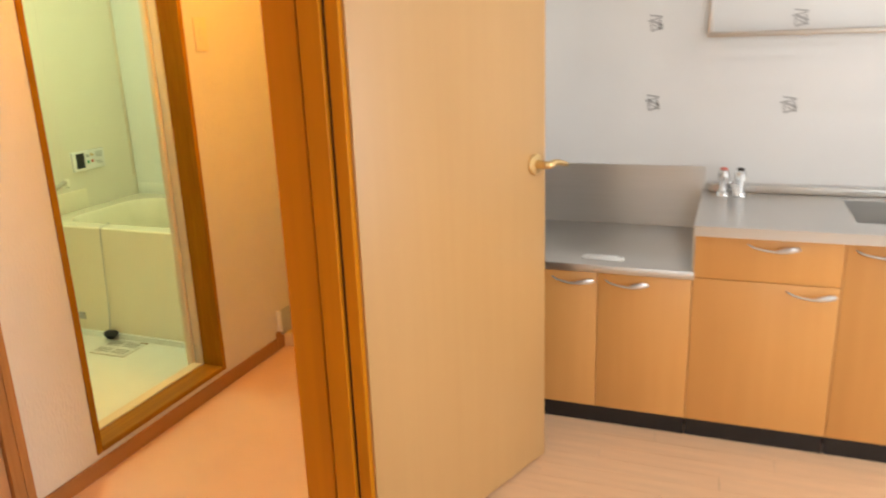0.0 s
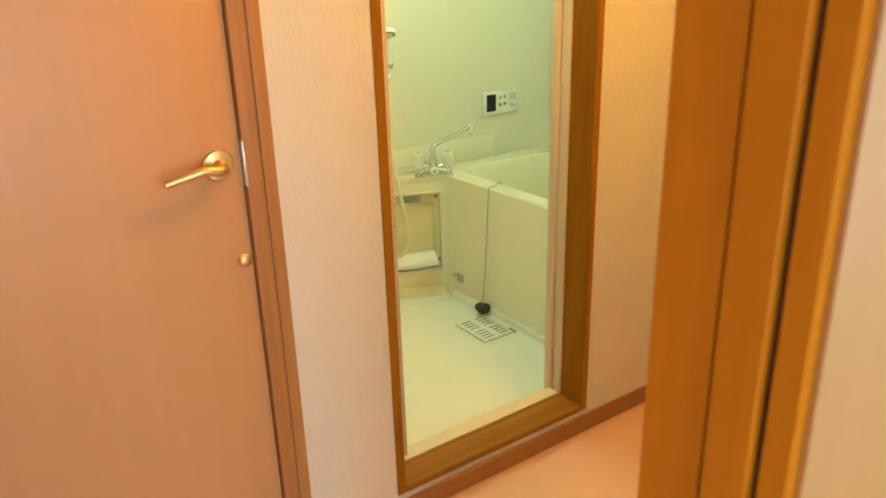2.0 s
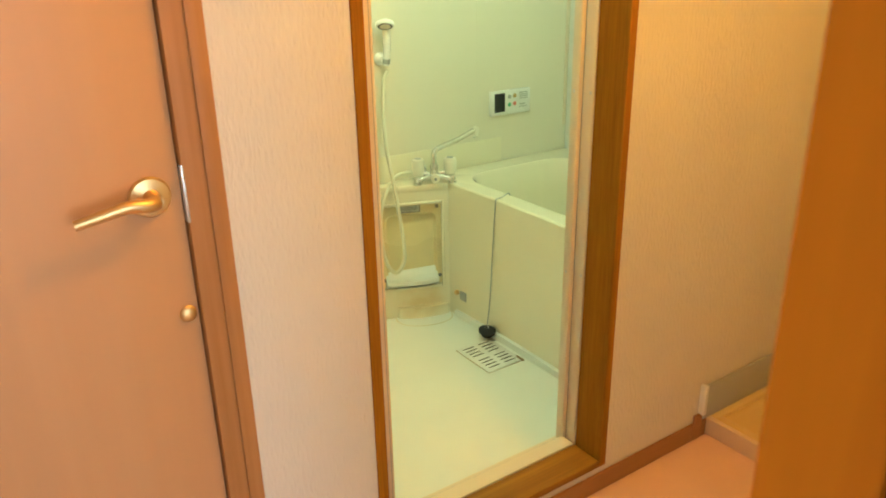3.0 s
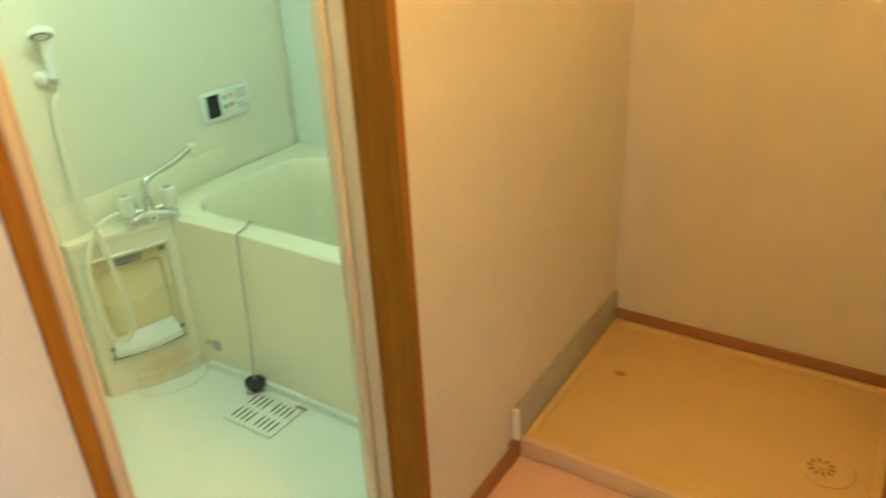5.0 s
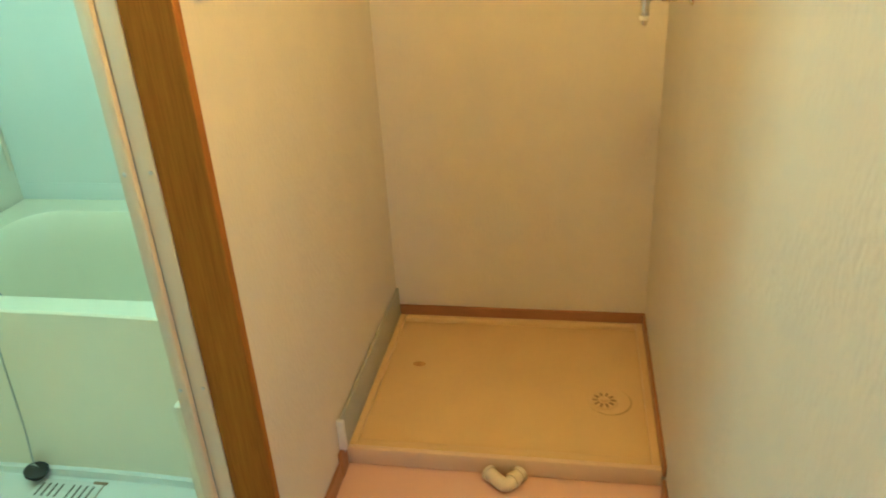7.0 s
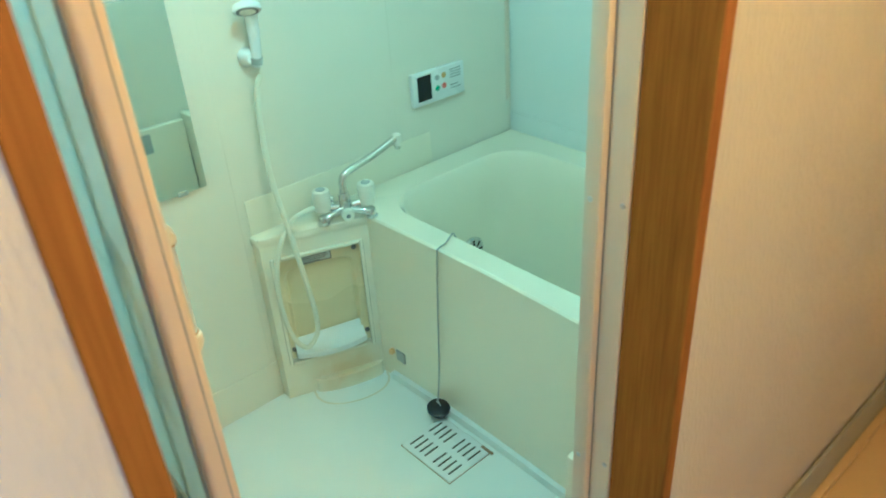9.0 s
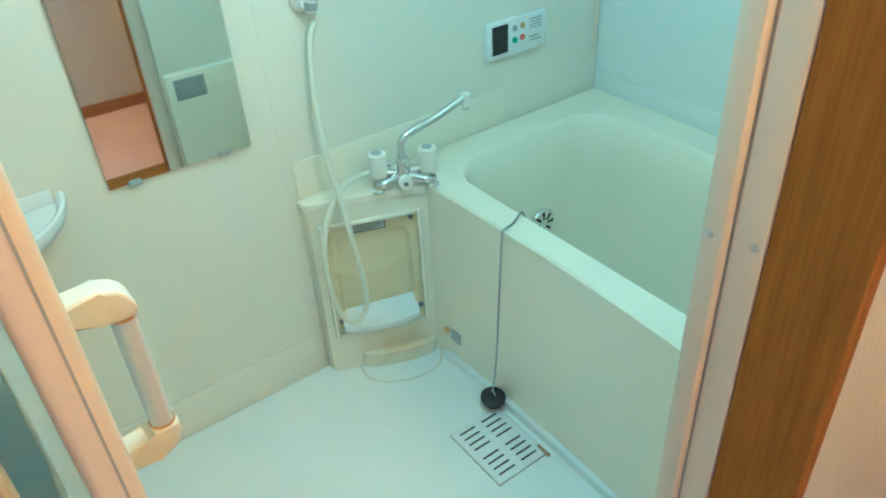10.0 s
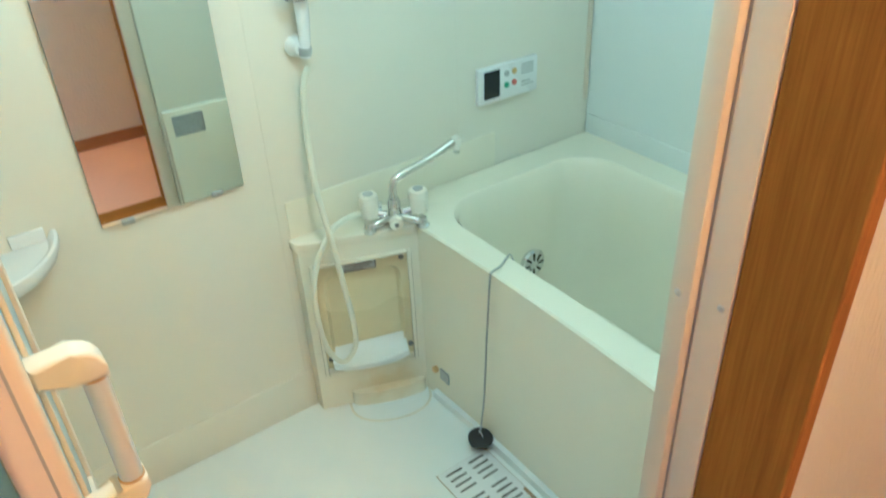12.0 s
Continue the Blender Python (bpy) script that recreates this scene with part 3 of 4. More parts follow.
def niche():
    """Yellowed panel with a rounded, deeper middle."""
    bm = bmesh.new()
    levels = ((0.020, W - 0.020, 0.100, 0.460, 0.012, 0.016), (0.050, W - 0.048, 0.150, 0.408, 0.030, 0.016), (0.053, W - 0.051, 0.153, 0.405, 0.028, 0.022), (0.060, W - 0.058, 0.160, 0.398, 0.024, 0.032))
    rings = [[bm.verts.new((x, d, z)) for x, z in rounded(x0, x1, z0, z1, q)] for x0, x1, z0, z1, q, d in levels]
    k = len(rings[0])
    for p, q in zip(rings, rings[1:]):
        for i in range(k):
            bm.faces.new((p[i], p[(i + 1) % k], q[(i + 1) % k], q[i]))
    bm.faces.new(rings[-1])
    return turned(bm, CM)


def tray():
    """Soap tray: a sloping dish with a bowed front lip."""
    bm = bmesh.new()
    rows, n = [], 16
    for i in range(n + 1):
        t = i / n
        u, bow = 0.046 + (W - 0.094) * t, math.sin(math.pi * (0.06 + 0.88 * t)) ** 0.55
        f = -0.010 - 0.034 * bow
        rows.append([bm.verts.new((u, y, z)) for y, z in ((0.026, 0.182 - 0.012 * (1 - t)), (0.016, 0.162), (-0.004, 0.150), (f + 0.008, 0.145), (f + 0.002, 0.148), (f, 0.143), (f + 0.003, 0.130), (0.0, 0.112), (0.026, 0.110))])
    for p, q in zip(rows, rows[1:]):
        for i in range(9):
            bm.faces.new((p[i], p[(i + 1) % 9], q[(i + 1) % 9], q[i]))
    bm.faces.new(rows[0][::-1])
    bm.faces.new(rows[-1])
    return turned(bm, CM)


part("niche_back", niche(), RECESS, cab, "yellowed recessed panel")
part("niche_rim", turned(frame_bm(0.020, W - 0.020, 0.098, 0.460, 0.011, -0.008, 0.006, "xzy", 0.004), CM), TUB, cab)
part("soap_tray", tray(), BFLOOR, cab, "white soap tray")
part("label", turned(boxes((0.100, 0.190, 0.0125, 0.0155, 0.414, 0.444)), CM), NOTICE, cab, "small grey notice")
part("label_border", turned(frame_bm(0.100, 0.190, 0.414, 0.444, 0.003, 0.0115, 0.0126, "xzy"), CM), INK, cab)
for z, w in ((0.4345, 0.070), (0.4290, 0.074), (0.4235, 0.066), (0.4180, 0.050)):
    part("label_text", turned(boxes((0.108, 0.108 + w, 0.0117, 0.0126, z, z + 0.0022)), CM), INK, cab)
for u, z in ((W - 0.045, 0.432), (W - 0.037, 0.142), (0.042, 0.142)):
    part("screw", turned(lathe([(0.0068, -0.002), (0.0068, 0.003), (0.003, 0.004)], T((u, 0.013, z)) @ TOY.inverted(), 16), CM), INK, cab, "grey screw")
def arc(u0, u1, depth, n=14):
    return [(u0 + (u1 - u0) * (0.5 - 0.5 * math.cos(math.pi * i / n)), 0.004 - depth * math.sin(math.pi * i / n) ** 0.7) for i in range(n + 1)]


part("foot", turned(prism(arc(0.085, W - 0.004, 0.030), BZ, BZ + 0.046, 0.0), CM), PATCHED, cab, "bulge above the floor, yellower in one patch")
# faint yellower arc, barely proud of the floor
part("floor_arc", turned(tube([Vector((x, y - 0.004, BZ - 0.0028)) for x, y in arc(0.075, W + 0.004, 0.098)], 0.0045, 8), CM), FAINT, cab, "faint yellow ring on the floor")

# ---- mixer tap ----
tap = thing("mixer_tap", (-3.10, 2.475, 0.527), "chrome two-handle bath mixer with white knobs", "tap")
MA = Vector((-3.133, 2.404, 0)), Vector((-3.060, 2.550, 0))
mid, dirn = (MA[0] + MA[1]) / 2, (MA[1] - MA[0]).normalized()
out = Vector((dirn.y, -dirn.x, 0))
for s in (-1, 1):
    c = mid + dirn * 0.066 * s + out * 0.022
    part("leg", lathe([(0.017, 0.527), (0.017, 0.532), (0.0125, 0.535), (0.0125, 0.548), (0.0105, 0.552)], T((c.x, c.y, 0)), 20), CHROME, tap)
    part("elbow", tube(spline([c + Vector((0, 0, 0.540)), c - dirn * 0.016 * s + Vector((0, 0, 0.546)), mid + dirn * 0.026 * s + out * 0.012 + Vector((0, 0, 0.550)), mid + dirn * 0.006 * s + Vector((0, 0, 0.553))], 5), 0.0105, 12), CHROME, tap)
    part("stem", tube([mid + dirn * 0.020 * s + Vector((0, 0, 0.560)), mid + dirn * 0.058 * s + Vector((0, 0, 0.566))], 0.010, 12), CHROME, tap)
    k = mid + dirn * 0.0615 * s
    kn = part("knob", lathe([(0.015, 0.556), (0.0225, 0.561), (0.0245, 0.606), (0.0225, 0.618), (0.012, 0.621)], T((k.x, k.y, 0)), 12), KNOB, tap, "white fluted plastic knob")
    part("cap", lathe([(0.013, 0.620), (0.013, 0.6222), (0.004, 0.623)], T((k.x, k.y, 0)), 16), LABEL, kn)
part("body", lathe([(0.012, 0.528), (0.017, 0.536), (0.018, 0.556), (0.015, 0.572), (0.012, 0.576)], T((mid.x, mid.y, 0)), 20), CHROME, tap)
part("diverter", lathe([(0.012, 0), (0.013, 0.014), (0.0185, 0.016), (0.0175, 0.030), (0.010, 0.033)], T(mid + out * 0.012 + Vector((0, 0, 0.550))) @ out.to_track_quat("Z", "Y").to_matrix().to_4x4(), 8), KNOB, tap, "white diverter knob")
part("diverter_screw", lathe([(0.006, 0), (0.006, 0.003), (0.003, 0.004)], T(mid + out * 0.043 + Vector((0, 0, 0.550))) @ out.to_track_quat("Z", "Y").to_matrix().to_4x4(), 12), INK, tap)
back = mid - out * 0.004
part("collar", lathe([(0.016, 0.570), (0.017, 0.576), (0.017, 0.590), (0.013, 0.600)], T((back.x, back.y, 0)), 20), CHROME, tap)
sp = spline([(back.x, back.y, 0.58), (back.x, back.y, 0.605), (back.x, back.y, 0.634), (back.x + 0.002, back.y + 0.010, 0.650), (back.x + 0.004, back.y + 0.036, 0.660), (back.x + 0.010, back.y + 0.10, 0.676), (-3.082, 2.655, 0.705)], 6)
part("spout", tube(sp, 0.0104, 14), CHROME, tap)
part("spout_tip", lathe([(0.0085, -0.022), (0.0085, -0.012), (0.012, -0.010), (0.0125, 0.010), (0.006, 0.014)], T((-3.081, 2.662, 0.704)), 16), KNOB, tap, "white spout tip")
part("nozzle", lathe([(0.008, -0.030), (0.009, -0.0225)], T((-3.081, 2.662, 0.704)), 14), CHROME, tap)
for s in (0.0, 0.014):
    part("hose_link", tube([mid - dirn * 0.03 + Vector((0, 0, 0.575 + s)), mid - dirn * 0.06 - out * 0.01 + Vector((0, 0, 0.578 + s))], 0.007, 10), CHROME, tap)

# ---- shower ----
sh = thing("hand_shower", (BX, 2.325, 0.96), "white plastic hand shower in wall holder with long hose", "hand shower")
ho = part("holder", lathe([(0.022, 0), (0.024, 0.006), (0.019, 0.024), (0.013, 0.034)], T((BX, 2.322, 0.990)) @ TOX, 24), WHITE, sh)
part("clip", tube([Vector((BX + 0.032, 2.331, 0.976)), Vector((BX + 0.035, 2.332, 0.992))], 0.0150, 16), GREY, ho, "grey clip")
hp = spline([(BX + 0.031, 2.331, 0.968), (BX + 0.034, 2.333, 1.00), (BX + 0.036, 2.335, 1.04), (BX + 0.038, 2.335, 1.08), (BX + 0.046, 2.329, 1.108), (BX + 0.056, 2.320, 1.118)], 6)
part("handle", tube(hp, 0.013, 14, [0.0115 + 0.006 * i / (len(hp) - 1) for i in range(len(hp))]), WHITE, sh)
hm = T((BX + 0.062, 2.316, 1.114)) @ look((0, 0, 0), (0.62, -0.30, -0.72)) @ Matrix.Diagonal((1.0, 0.62, 1, 1))
hd = part("head", turned(lathe([(0.031, -0.010), (0.033, -0.004), (0.031, 0.006), (0.018, 0.013)], None, 28), hm), WHITE, sh)
part("spray_ring", turned(lathe([(0.026, -0.0118), (0.026, -0.0098)], None, 24), hm), INK, hd, "dark ring round the spray plate")
part("spray_plate", turned(lathe([(0.019, -0.0130), (0.019, -0.0115)], None, 20), hm), KNOB, hd)

hose = [(-3.172, 2.331, 0.965), (-3.170, 2.312, 0.93), (-3.158, 2.297, 0.836), (-3.132, 2.287, 0.707), (-3.105, 2.288, 0.614), (-3.088, 2.292, 0.540), (-3.070, 2.298, 0.434),
        (-3.058, 2.304, 0.332), (-3.052, 2.296, 0.267), (-3.054, 2.260, 0.236), (-3.064, 2.228, 0.285), (-3.075, 2.217, 0.382), (-3.088, 2.228, 0.473), (-3.098, 2.259, 0.543), (-3.112, 2.308, 0.588), (-3.124, 2.360, 0.594), (-3.130, 2.392, 0.590)]
part("hose", tube(spline([Vector(h) + Vector((0, 0.005, -0.018)) for h in hose], 8), 0.0070, 10), HOSE, sh, "aged cream shower hose")

# ---- wall remote ----
rm = thing("bath_remote", (BX, 2.93, 0.77), "white bath heater control panel with dark display", "control panel")
part("case", boxes((BX, BX + 0.016, 2.820, 3.028, 0.718, 0.818), bevel=0.004), WHITE, rm)
part("display", boxes((BX + 0.016, BX + 0.0175, 2.838, 2.892, 0.732, 0.808), bevel=0.0006, seg=1), SCREEN, rm, "black display")
for y, z, m in ((2.916, 0.790, LABEL), (2.943, 0.792, YELLOW), (2.916, 0.758, GREEN), (2.943, 0.760, RED)):
    part("button", lathe([(0.0085, 0), (0.0085, 0.002), (0.006, 0.003)], T((BX + 0.016, y, z)) @ TOX, 16), m, rm)
part("speaker", boxes(*[(BX + 0.016, BX + 0.0168, 2.968, 3.012, z, z + 0.004) for z in (0.800, 0.792, 0.784, 0.776)]), LABEL, rm)
part("caption", boxes((BX + 0.016, BX + 0.0166, 2.968, 3.000, 0.752, 0.756), (BX + 0.016, BX + 0.0166, 2.968, 3.012, 0.743, 0.746)), LABEL, rm)

# ---- mirror ----
mr = thing("wall_mirror", (BX, 1.985, 0.72), "rectangular frameless bathroom mirror on clips", "mirror")
MT = T((BX + 0.008, 1.9925, 0.94)) @ Matrix.Rotation(radians(-1.0), 4, "Z") @ Matrix.Rotation(radians(0.5), 4, "Y") @ T((0, 0, -0.94))
part("glass", turned(boxes((0.001, 0.005, -0.1545, 0.1545, 0.712, 1.172)), MT), MIRROR, mr)
part("edge", turned(boxes((-0.0025, 0.0008, -0.1555, 0.1555, 0.711, 1.173)), MT), GREY, mr)
for y in (1.89, 2.085):
    for z in (0.706, 1.166):
        part("clip", boxes((BX, BX + 0.015, y - 0.013, y + 0.013, z, z + 0.012), bevel=0.002, seg=1), GREY, mr, "grey mirror clip")


# ---- corner shelves ----
def corner_shelf(z):
    c = thing("corner_shelf", (BX, BY0, z), "white plastic quarter-round corner shelf", "shelf", "bath corner shelves")
    prof = ((0.150, -0.052), (0.176, -0.034), (0.186, -0.012), (0.185, -0.002), (0.179, 0.0), (0.172, -0.004), (0.164, -0.018), (0.010, -0.022), (0.004, -0.050))
    bm = bmesh.new()
    n = 18
    rows = [[bm.verts.new((BX + 0.0005 + q * math.sin(math.pi / 2 * i / n), BY0 + 0.0005 + q * math.cos(math.pi / 2 * i / n), z + d)) for q, d in prof] for i in range(n + 1)]
    k = len(prof)
    for p, q in zip(rows, rows[1:]):
        for i in range(k):
            bm.faces.new((p[i], p[(i + 1) % k], q[(i + 1) % k], q[i]))
    bm.faces.new(rows[0][::-1])
    bm.faces.new(rows[-1])
    part("tray", bm, WHITE, c)
    part("back_lip", boxes((BX, BX + 0.006, BY0 + 0.10, BY0 + 0.165, z - 0.018, z + 0.012), bevel=0.0028), WHITE, c)


corner_shelf(0.742)
corner_shelf(1.105)

# ---- floor drain, plug and chain ----
dr = thing("drain_cover", (-2.69, 2.44, BZ), "square white slotted floor drain cover", "drain cover")
X0, X1, Y0, Y1 = -2.777, -2.584, 2.348, TY0 - 0.014
part("plate", boxes((X0, X1, Y0, Y1, BZ - 0.004, BZ + 0.005), bevel=0.003), WHITE, dr)
# the shade inside the open slots, painted as thin dark strips on the plate
for i, (cx, cy) in enumerate(((-2.729, 2.388), (-2.729, 2.458), (-2.635, 2.388), (-2.635, 2.458))):
    for k in range(4):
        xx = cx - 0.03 + 0.02 * k
        part("slot", boxes((xx - 0.0026, xx + 0.0026, cy - 0.024, cy + 0.024, BZ + 0.0045, BZ + 0.0056)), SLOT, dr)
part("notch", boxes((X1 - 0.03, X1 + 0.012, Y1 - 0.010, Y1 - 0.001, BZ + 0.0045, BZ + 0.0065)), GROUT, dr, "dirty finger notch")
part("gap", boxes((X0 - 0.002, X1 + 0.002, Y0 - 0.002, Y1 + 0.002, BZ - 0.003, BZ + 0.0008)), GROUT, dr)

pl = thing("bath_plug", (-2.815, 2.485, BZ), "black rubber bath plug hanging on metal chain", "plug")
CY = apron_y(-2.79)
PC = Vector((-2.786, CY - 0.034, 0.010))
part("stopper", turned(lathe([(0.020, -0.016), (0.023, -0.004), (0.032, 0.0), (0.033, 0.008), (0.024, 0.012), (0.008, 0.013)], None, 28), T(PC) @ Matrix.Rotation(radians(10), 4, "Y")), RUBBER, pl)
rg = [Vector((0.009 * math.cos(2 * math.pi * i / 16), 0, 0.018 + 0.009 * math.sin(2 * math.pi * i / 16))) + PC for i in range(17)]
part("ring", tube(rg, 0.0018, 8), CHROME, pl)
ch = spline([PC + Vector((0, 0, 0.026)), (-2.784, CY - 0.022, 0.15), (-2.781, CY - 0.014, 0.34), (-2.778, CY - 0.006, 0.505), (-2.778, CY, TZ + 0.002),
             (-2.782, CY + 0.03, TZ + 0.0045), (-2.800, 2.592, TZ + 0.0045), (-2.806, 2.612, TZ - 0.006), (-2.812, 2.642, 0.42), (-2.82, 2.66, 0.30)], 6)
part("chain", tube(ch, 0.0023, 6), CHAIN, pl, "thin bead chain")

# ---- folding bath door ----
fd = thing("folding_door", (-2.06, 1.62, 0.09), "cream aluminium folding bath door with frosted panes, folded open", "folding door")


def fold_panel(p0, p1, thick, nose, wide):
    """A leaf from p0 to p1: stiles, rails and a thin frosted pane. nose: how far its post reaches; wide: its thickness."""
    a, b = Vector((*p0, 0)), Vector((*p1, 0))
    m = T(a) @ Matrix.Rotation(math.atan2(b.y - a.y, b.x - a.x), 4, "Z")
    w, h = (b - a).length, thick / 2
    post = part("post", turned(boxes((0, nose, -wide / 2, wide / 2, 0.09, 1.86), bevel=0.006, seg=3), m), ALU, fd, "cream coated aluminium post")
    part("stile", turned(boxes((w - 0.03, w, -h, h, 0.09, 1.86), bevel=0.003), m), ALU, fd)
    for z, d in ((0.09, 0.05), (0.795, 0.05), (1.82, 0.04)):
        part("rail", turned(boxes((nose, w - 0.03, -h, h, z, z + d), bevel=0.003), m), ALU, fd)
    part("pane", turned(boxes((nose - 0.002, w - 0.028, -0.002, 0.002, 0.11, 1.84)), m), FROST, fd, "frosted plastic pane")
    return post


fold_panel((-2.092, 1.5775), (-2.42, 1.5775), 0.008, 0.012, 0.010)
fp = fold_panel((-2.020, 1.6300), (-2.42, 1.6430), 0.014, 0.018, 0.024)
part("groove", boxes((-2.0204, -2.0194, 1.6330, 1.6345, 0.095, 1.855)), GREY, fp, "thin groove")
part("edge_seal", boxes((-2.0405, -2.0385, 1.6175, 1.6200, 0.095, 1.855)), GREY, fp, "grey rubber edge seal")
part("bead", boxes((-2.166, -2.150, 1.6400, 1.6440, 0.10, 1.85), bevel=0.0015), ALU, fp)
hx, hy, ht, hb = -2.138, 1.6735, 1.181, 1.032      # grip: place, top and bottom


def bracket(z, s):
    """A broad curved strap that carries the grip; s: 1 at the top, -1 at the bottom."""
    outer = [(1.6395, 0.0), (hy - 0.009, 0.0)] + [(hy - 0.009 + 0.0185 * math.sin(radians(a)), -0.0185 + 0.0185 * math.cos(radians(a))) for a in (18, 36, 54, 72, 90)] + [(hy + 0.0095, -0.026)]
    inner = [(hy - 0.0095, -0.026), (hy - 0.010, -0.022), (hy - 0.0135, -0.019), (1.6395, -0.019)]
    bm = bmesh.new()
    prof = outer + inner
    a, b = [bm.verts.new((hx - 0.0098, y, z + d * s)) for y, d in prof], [bm.verts.new((hx + 0.0098, y, z + d * s)) for y, d in prof]
    k = len(prof)
    for i in range(k):
        bm.faces.new((a[i], a[(i + 1) % k], b[(i + 1) % k], b[i]))
    caps = [bm.faces.new(a[::-1]), bm.faces.new(b)]
    bmesh.ops.bevel(bm, geom=[e for f in caps for e in f.edges], offset=0.0035, segments=3, profile=0.5, affect="EDGES")
    return part("bracket", bm, CREAM, fp, "cream plastic handle end")


hnd = bracket(ht, 1)
bracket(hb, -1)
part("grip", tube([Vector((hx, hy, ht - 0.022)), Vector((hx, hy, hb + 0.022))], 0.0083, 18), GRIP, hnd, "silver grip bar")
for z in (ht - 0.0265, hb + 0.0265):
    part("ring", tube([Vector((hx, hy, z - 0.0008)), Vector((hx, hy, z + 0.0008))], 0.0094, 18), STAIN, hnd, "thin dark joint ring")

# ---- washer pan in the niche ----
PY0 = 2.642
wp = thing("washer_pan", (-1.47, 3.0, 0), "cream plastic washing machine drain pan in the niche", "washer pan")
part("tray", boxes((WX + 0.002, PX0 - 0.002, PY0, NY - 0.002, 0.0, 0.045), bevel=0.006), PAN, wp)
part("rim", frame_bm(WX + 0.004, PX0 - 0.004, PY0 + 0.002, NY - 0.003, 0.026, 0.040, 0.0615, "xyz", 0.006), PAN, wp)
part("front_lip", boxes((WX + 0.002, PX0 - 0.004, PY0 - 0.012, PY0 + 0.008, 0.0, 0.058), bevel=0.006), PANLIP, wp, "pale front edge")
g = part("drain", lathe([(0.042, 0.045), (0.041, 0.0515), (0.038, 0.0525), (0.036, 0.050), (0.012, 0.051), (0.011, 0.058), (0.003, 0.059)], T((-1.203, 2.914, 0)), 32), PAN, wp)
part("drain_flange", lathe([(0.062, 0.0445), (0.0615, 0.0475), (0.058, 0.048)], T((-1.188, 2.917, 0)), 40), PAN, wp)
part("flange_gap", lathe([(0.0632, 0.0445), (0.0632, 0.0456)], T((-1.1868, 2.917, 0)), 40), GROUT, wp)
for i in range(10):
    part("slot", turned(boxes((0.018, 0.033, -0.0035, 0.0035, 0.049, 0.0522)), T((-1.203, 2.914, 0)) @ Matrix.Rotation(2 * math.pi * i / 10, 4, "Z")), GROUT, g)
part("stain", lathe([(0.020, 0.0445), (0.018, 0.0456)], T((-1.785, 3.055, 0)) @ Matrix.Diagonal((1.1, 0.7, 1, 1)), 14), STAIN, wp, "rusty stain spot")
sg = thing("splash_strip", (WX, 3.0, 0.06), "grey plastic splash strip between wall and pan", "splash strip")
part("board", prism([(WX + 0.004, 2.605), (WX + 0.012, 2.605), (WX + 0.012, NY - 0.012), (WX + 0.004, NY - 0.012)], 0.0625, 0.172, 0.001), GREY, sg)
part("end_cap", boxes((WX + 0.001, WX + 0.022, 2.590, 2.604, 0.084, 0.180), bevel=0.003), WHITE, sg)
el = thing("hose_elbow", (-1.46, 2.59, 0.0), "cream plastic drain hose elbow lying on vinyl floor", "pipe elbow")
part("elbow", tube([Vector(p) for p in ((-1.512, 2.612, 0.022), (-1.480, 2.580, 0.022), (-1.470, 2.573, 0.022), (-1.459, 2.574, 0.022), (-1.451, 2.583, 0.022), (-1.428, 2.618, 0.022))], 0.0185, 16), CREAM, el)
for a, b in (((-1.434, 2.609), (-1.427, 2.620)), ((-1.449, 2.586), (-1.444, 2.594)), ((-1.514, 2.614), (-1.508, 2.608))):
    part("ring", tube([Vector((*a, 0.0225)), Vector((*b, 0.0225))], 0.0222, 16), CREAM, el)

wt = thing("washer_tap", (PX0, 2.90, 1.204), "chrome washing machine tap on the niche wall", "tap")
TY, TZW = 2.90, 1.190
part("flange", lathe([(0.023, 0), (0.021, 0.005), (0.011, 0.008)], T((PX0, TY, TZW)) @ TOX.inverted(), 24), CHROME, wt)
part("body", tube([Vector((PX0 - a, TY, TZW)) for a in (0.004, 0.030, 0.036, 0.064, 0.070, 0.086, 0.090, 0.100)], 0.008, 14, [0.007, 0.007, 0.012, 0.012, 0.008, 0.008, 0.011, 0.011]), CHROME, wt)
part("stem", lathe([(0.012, TZW), (0.012, TZW + 0.016), (0.008, TZW + 0.018), (0.008, TZW + 0.030), (0.005, TZW + 0.032), (0.005, TZW + 0.042)], T((PX0 - 0.050, TY, 0)), 16), CHROME, wt)
part("handle", lathe([(0.006, 0.0), (0.020, 0.003), (0.023, 0.008), (0.018, 0.012), (0.004, 0.013)], T((PX0 - 0.050, TY, TZW + 0.040)), 6), CHROME, wt)
part("elbow", lathe([(0.010, TZW - 0.040), (0.011, TZW - 0.030), (0.009, TZW - 0.026), (0.011, TZW - 0.012), (0.0115, TZW + 0.010), (0.006, TZW + 0.012)], T((PX0 - 0.102, TY, 0)), 16), CHROME, wt)
part("nozzle", lathe([(0.0105, TZW - 0.050), (0.0105, TZW - 0.041)], T((PX0 - 0.102, TY, 0)), 16), WHITE, wt, "white plastic ring")
part("tip", lathe([(0.006, TZW - 0.062), (0.0075, TZW - 0.0505)], T((PX0 - 0.102, TY, 0)), 12), CHROME, wt)

# ---- kitchen units ----
KF = 2.345                  # cabinet fronts
LO, HI = 0.585, 0.735       # hob counter and sink counter
KX0, KS, KX1 = PX1 - 0.008, -0.170, 1.45


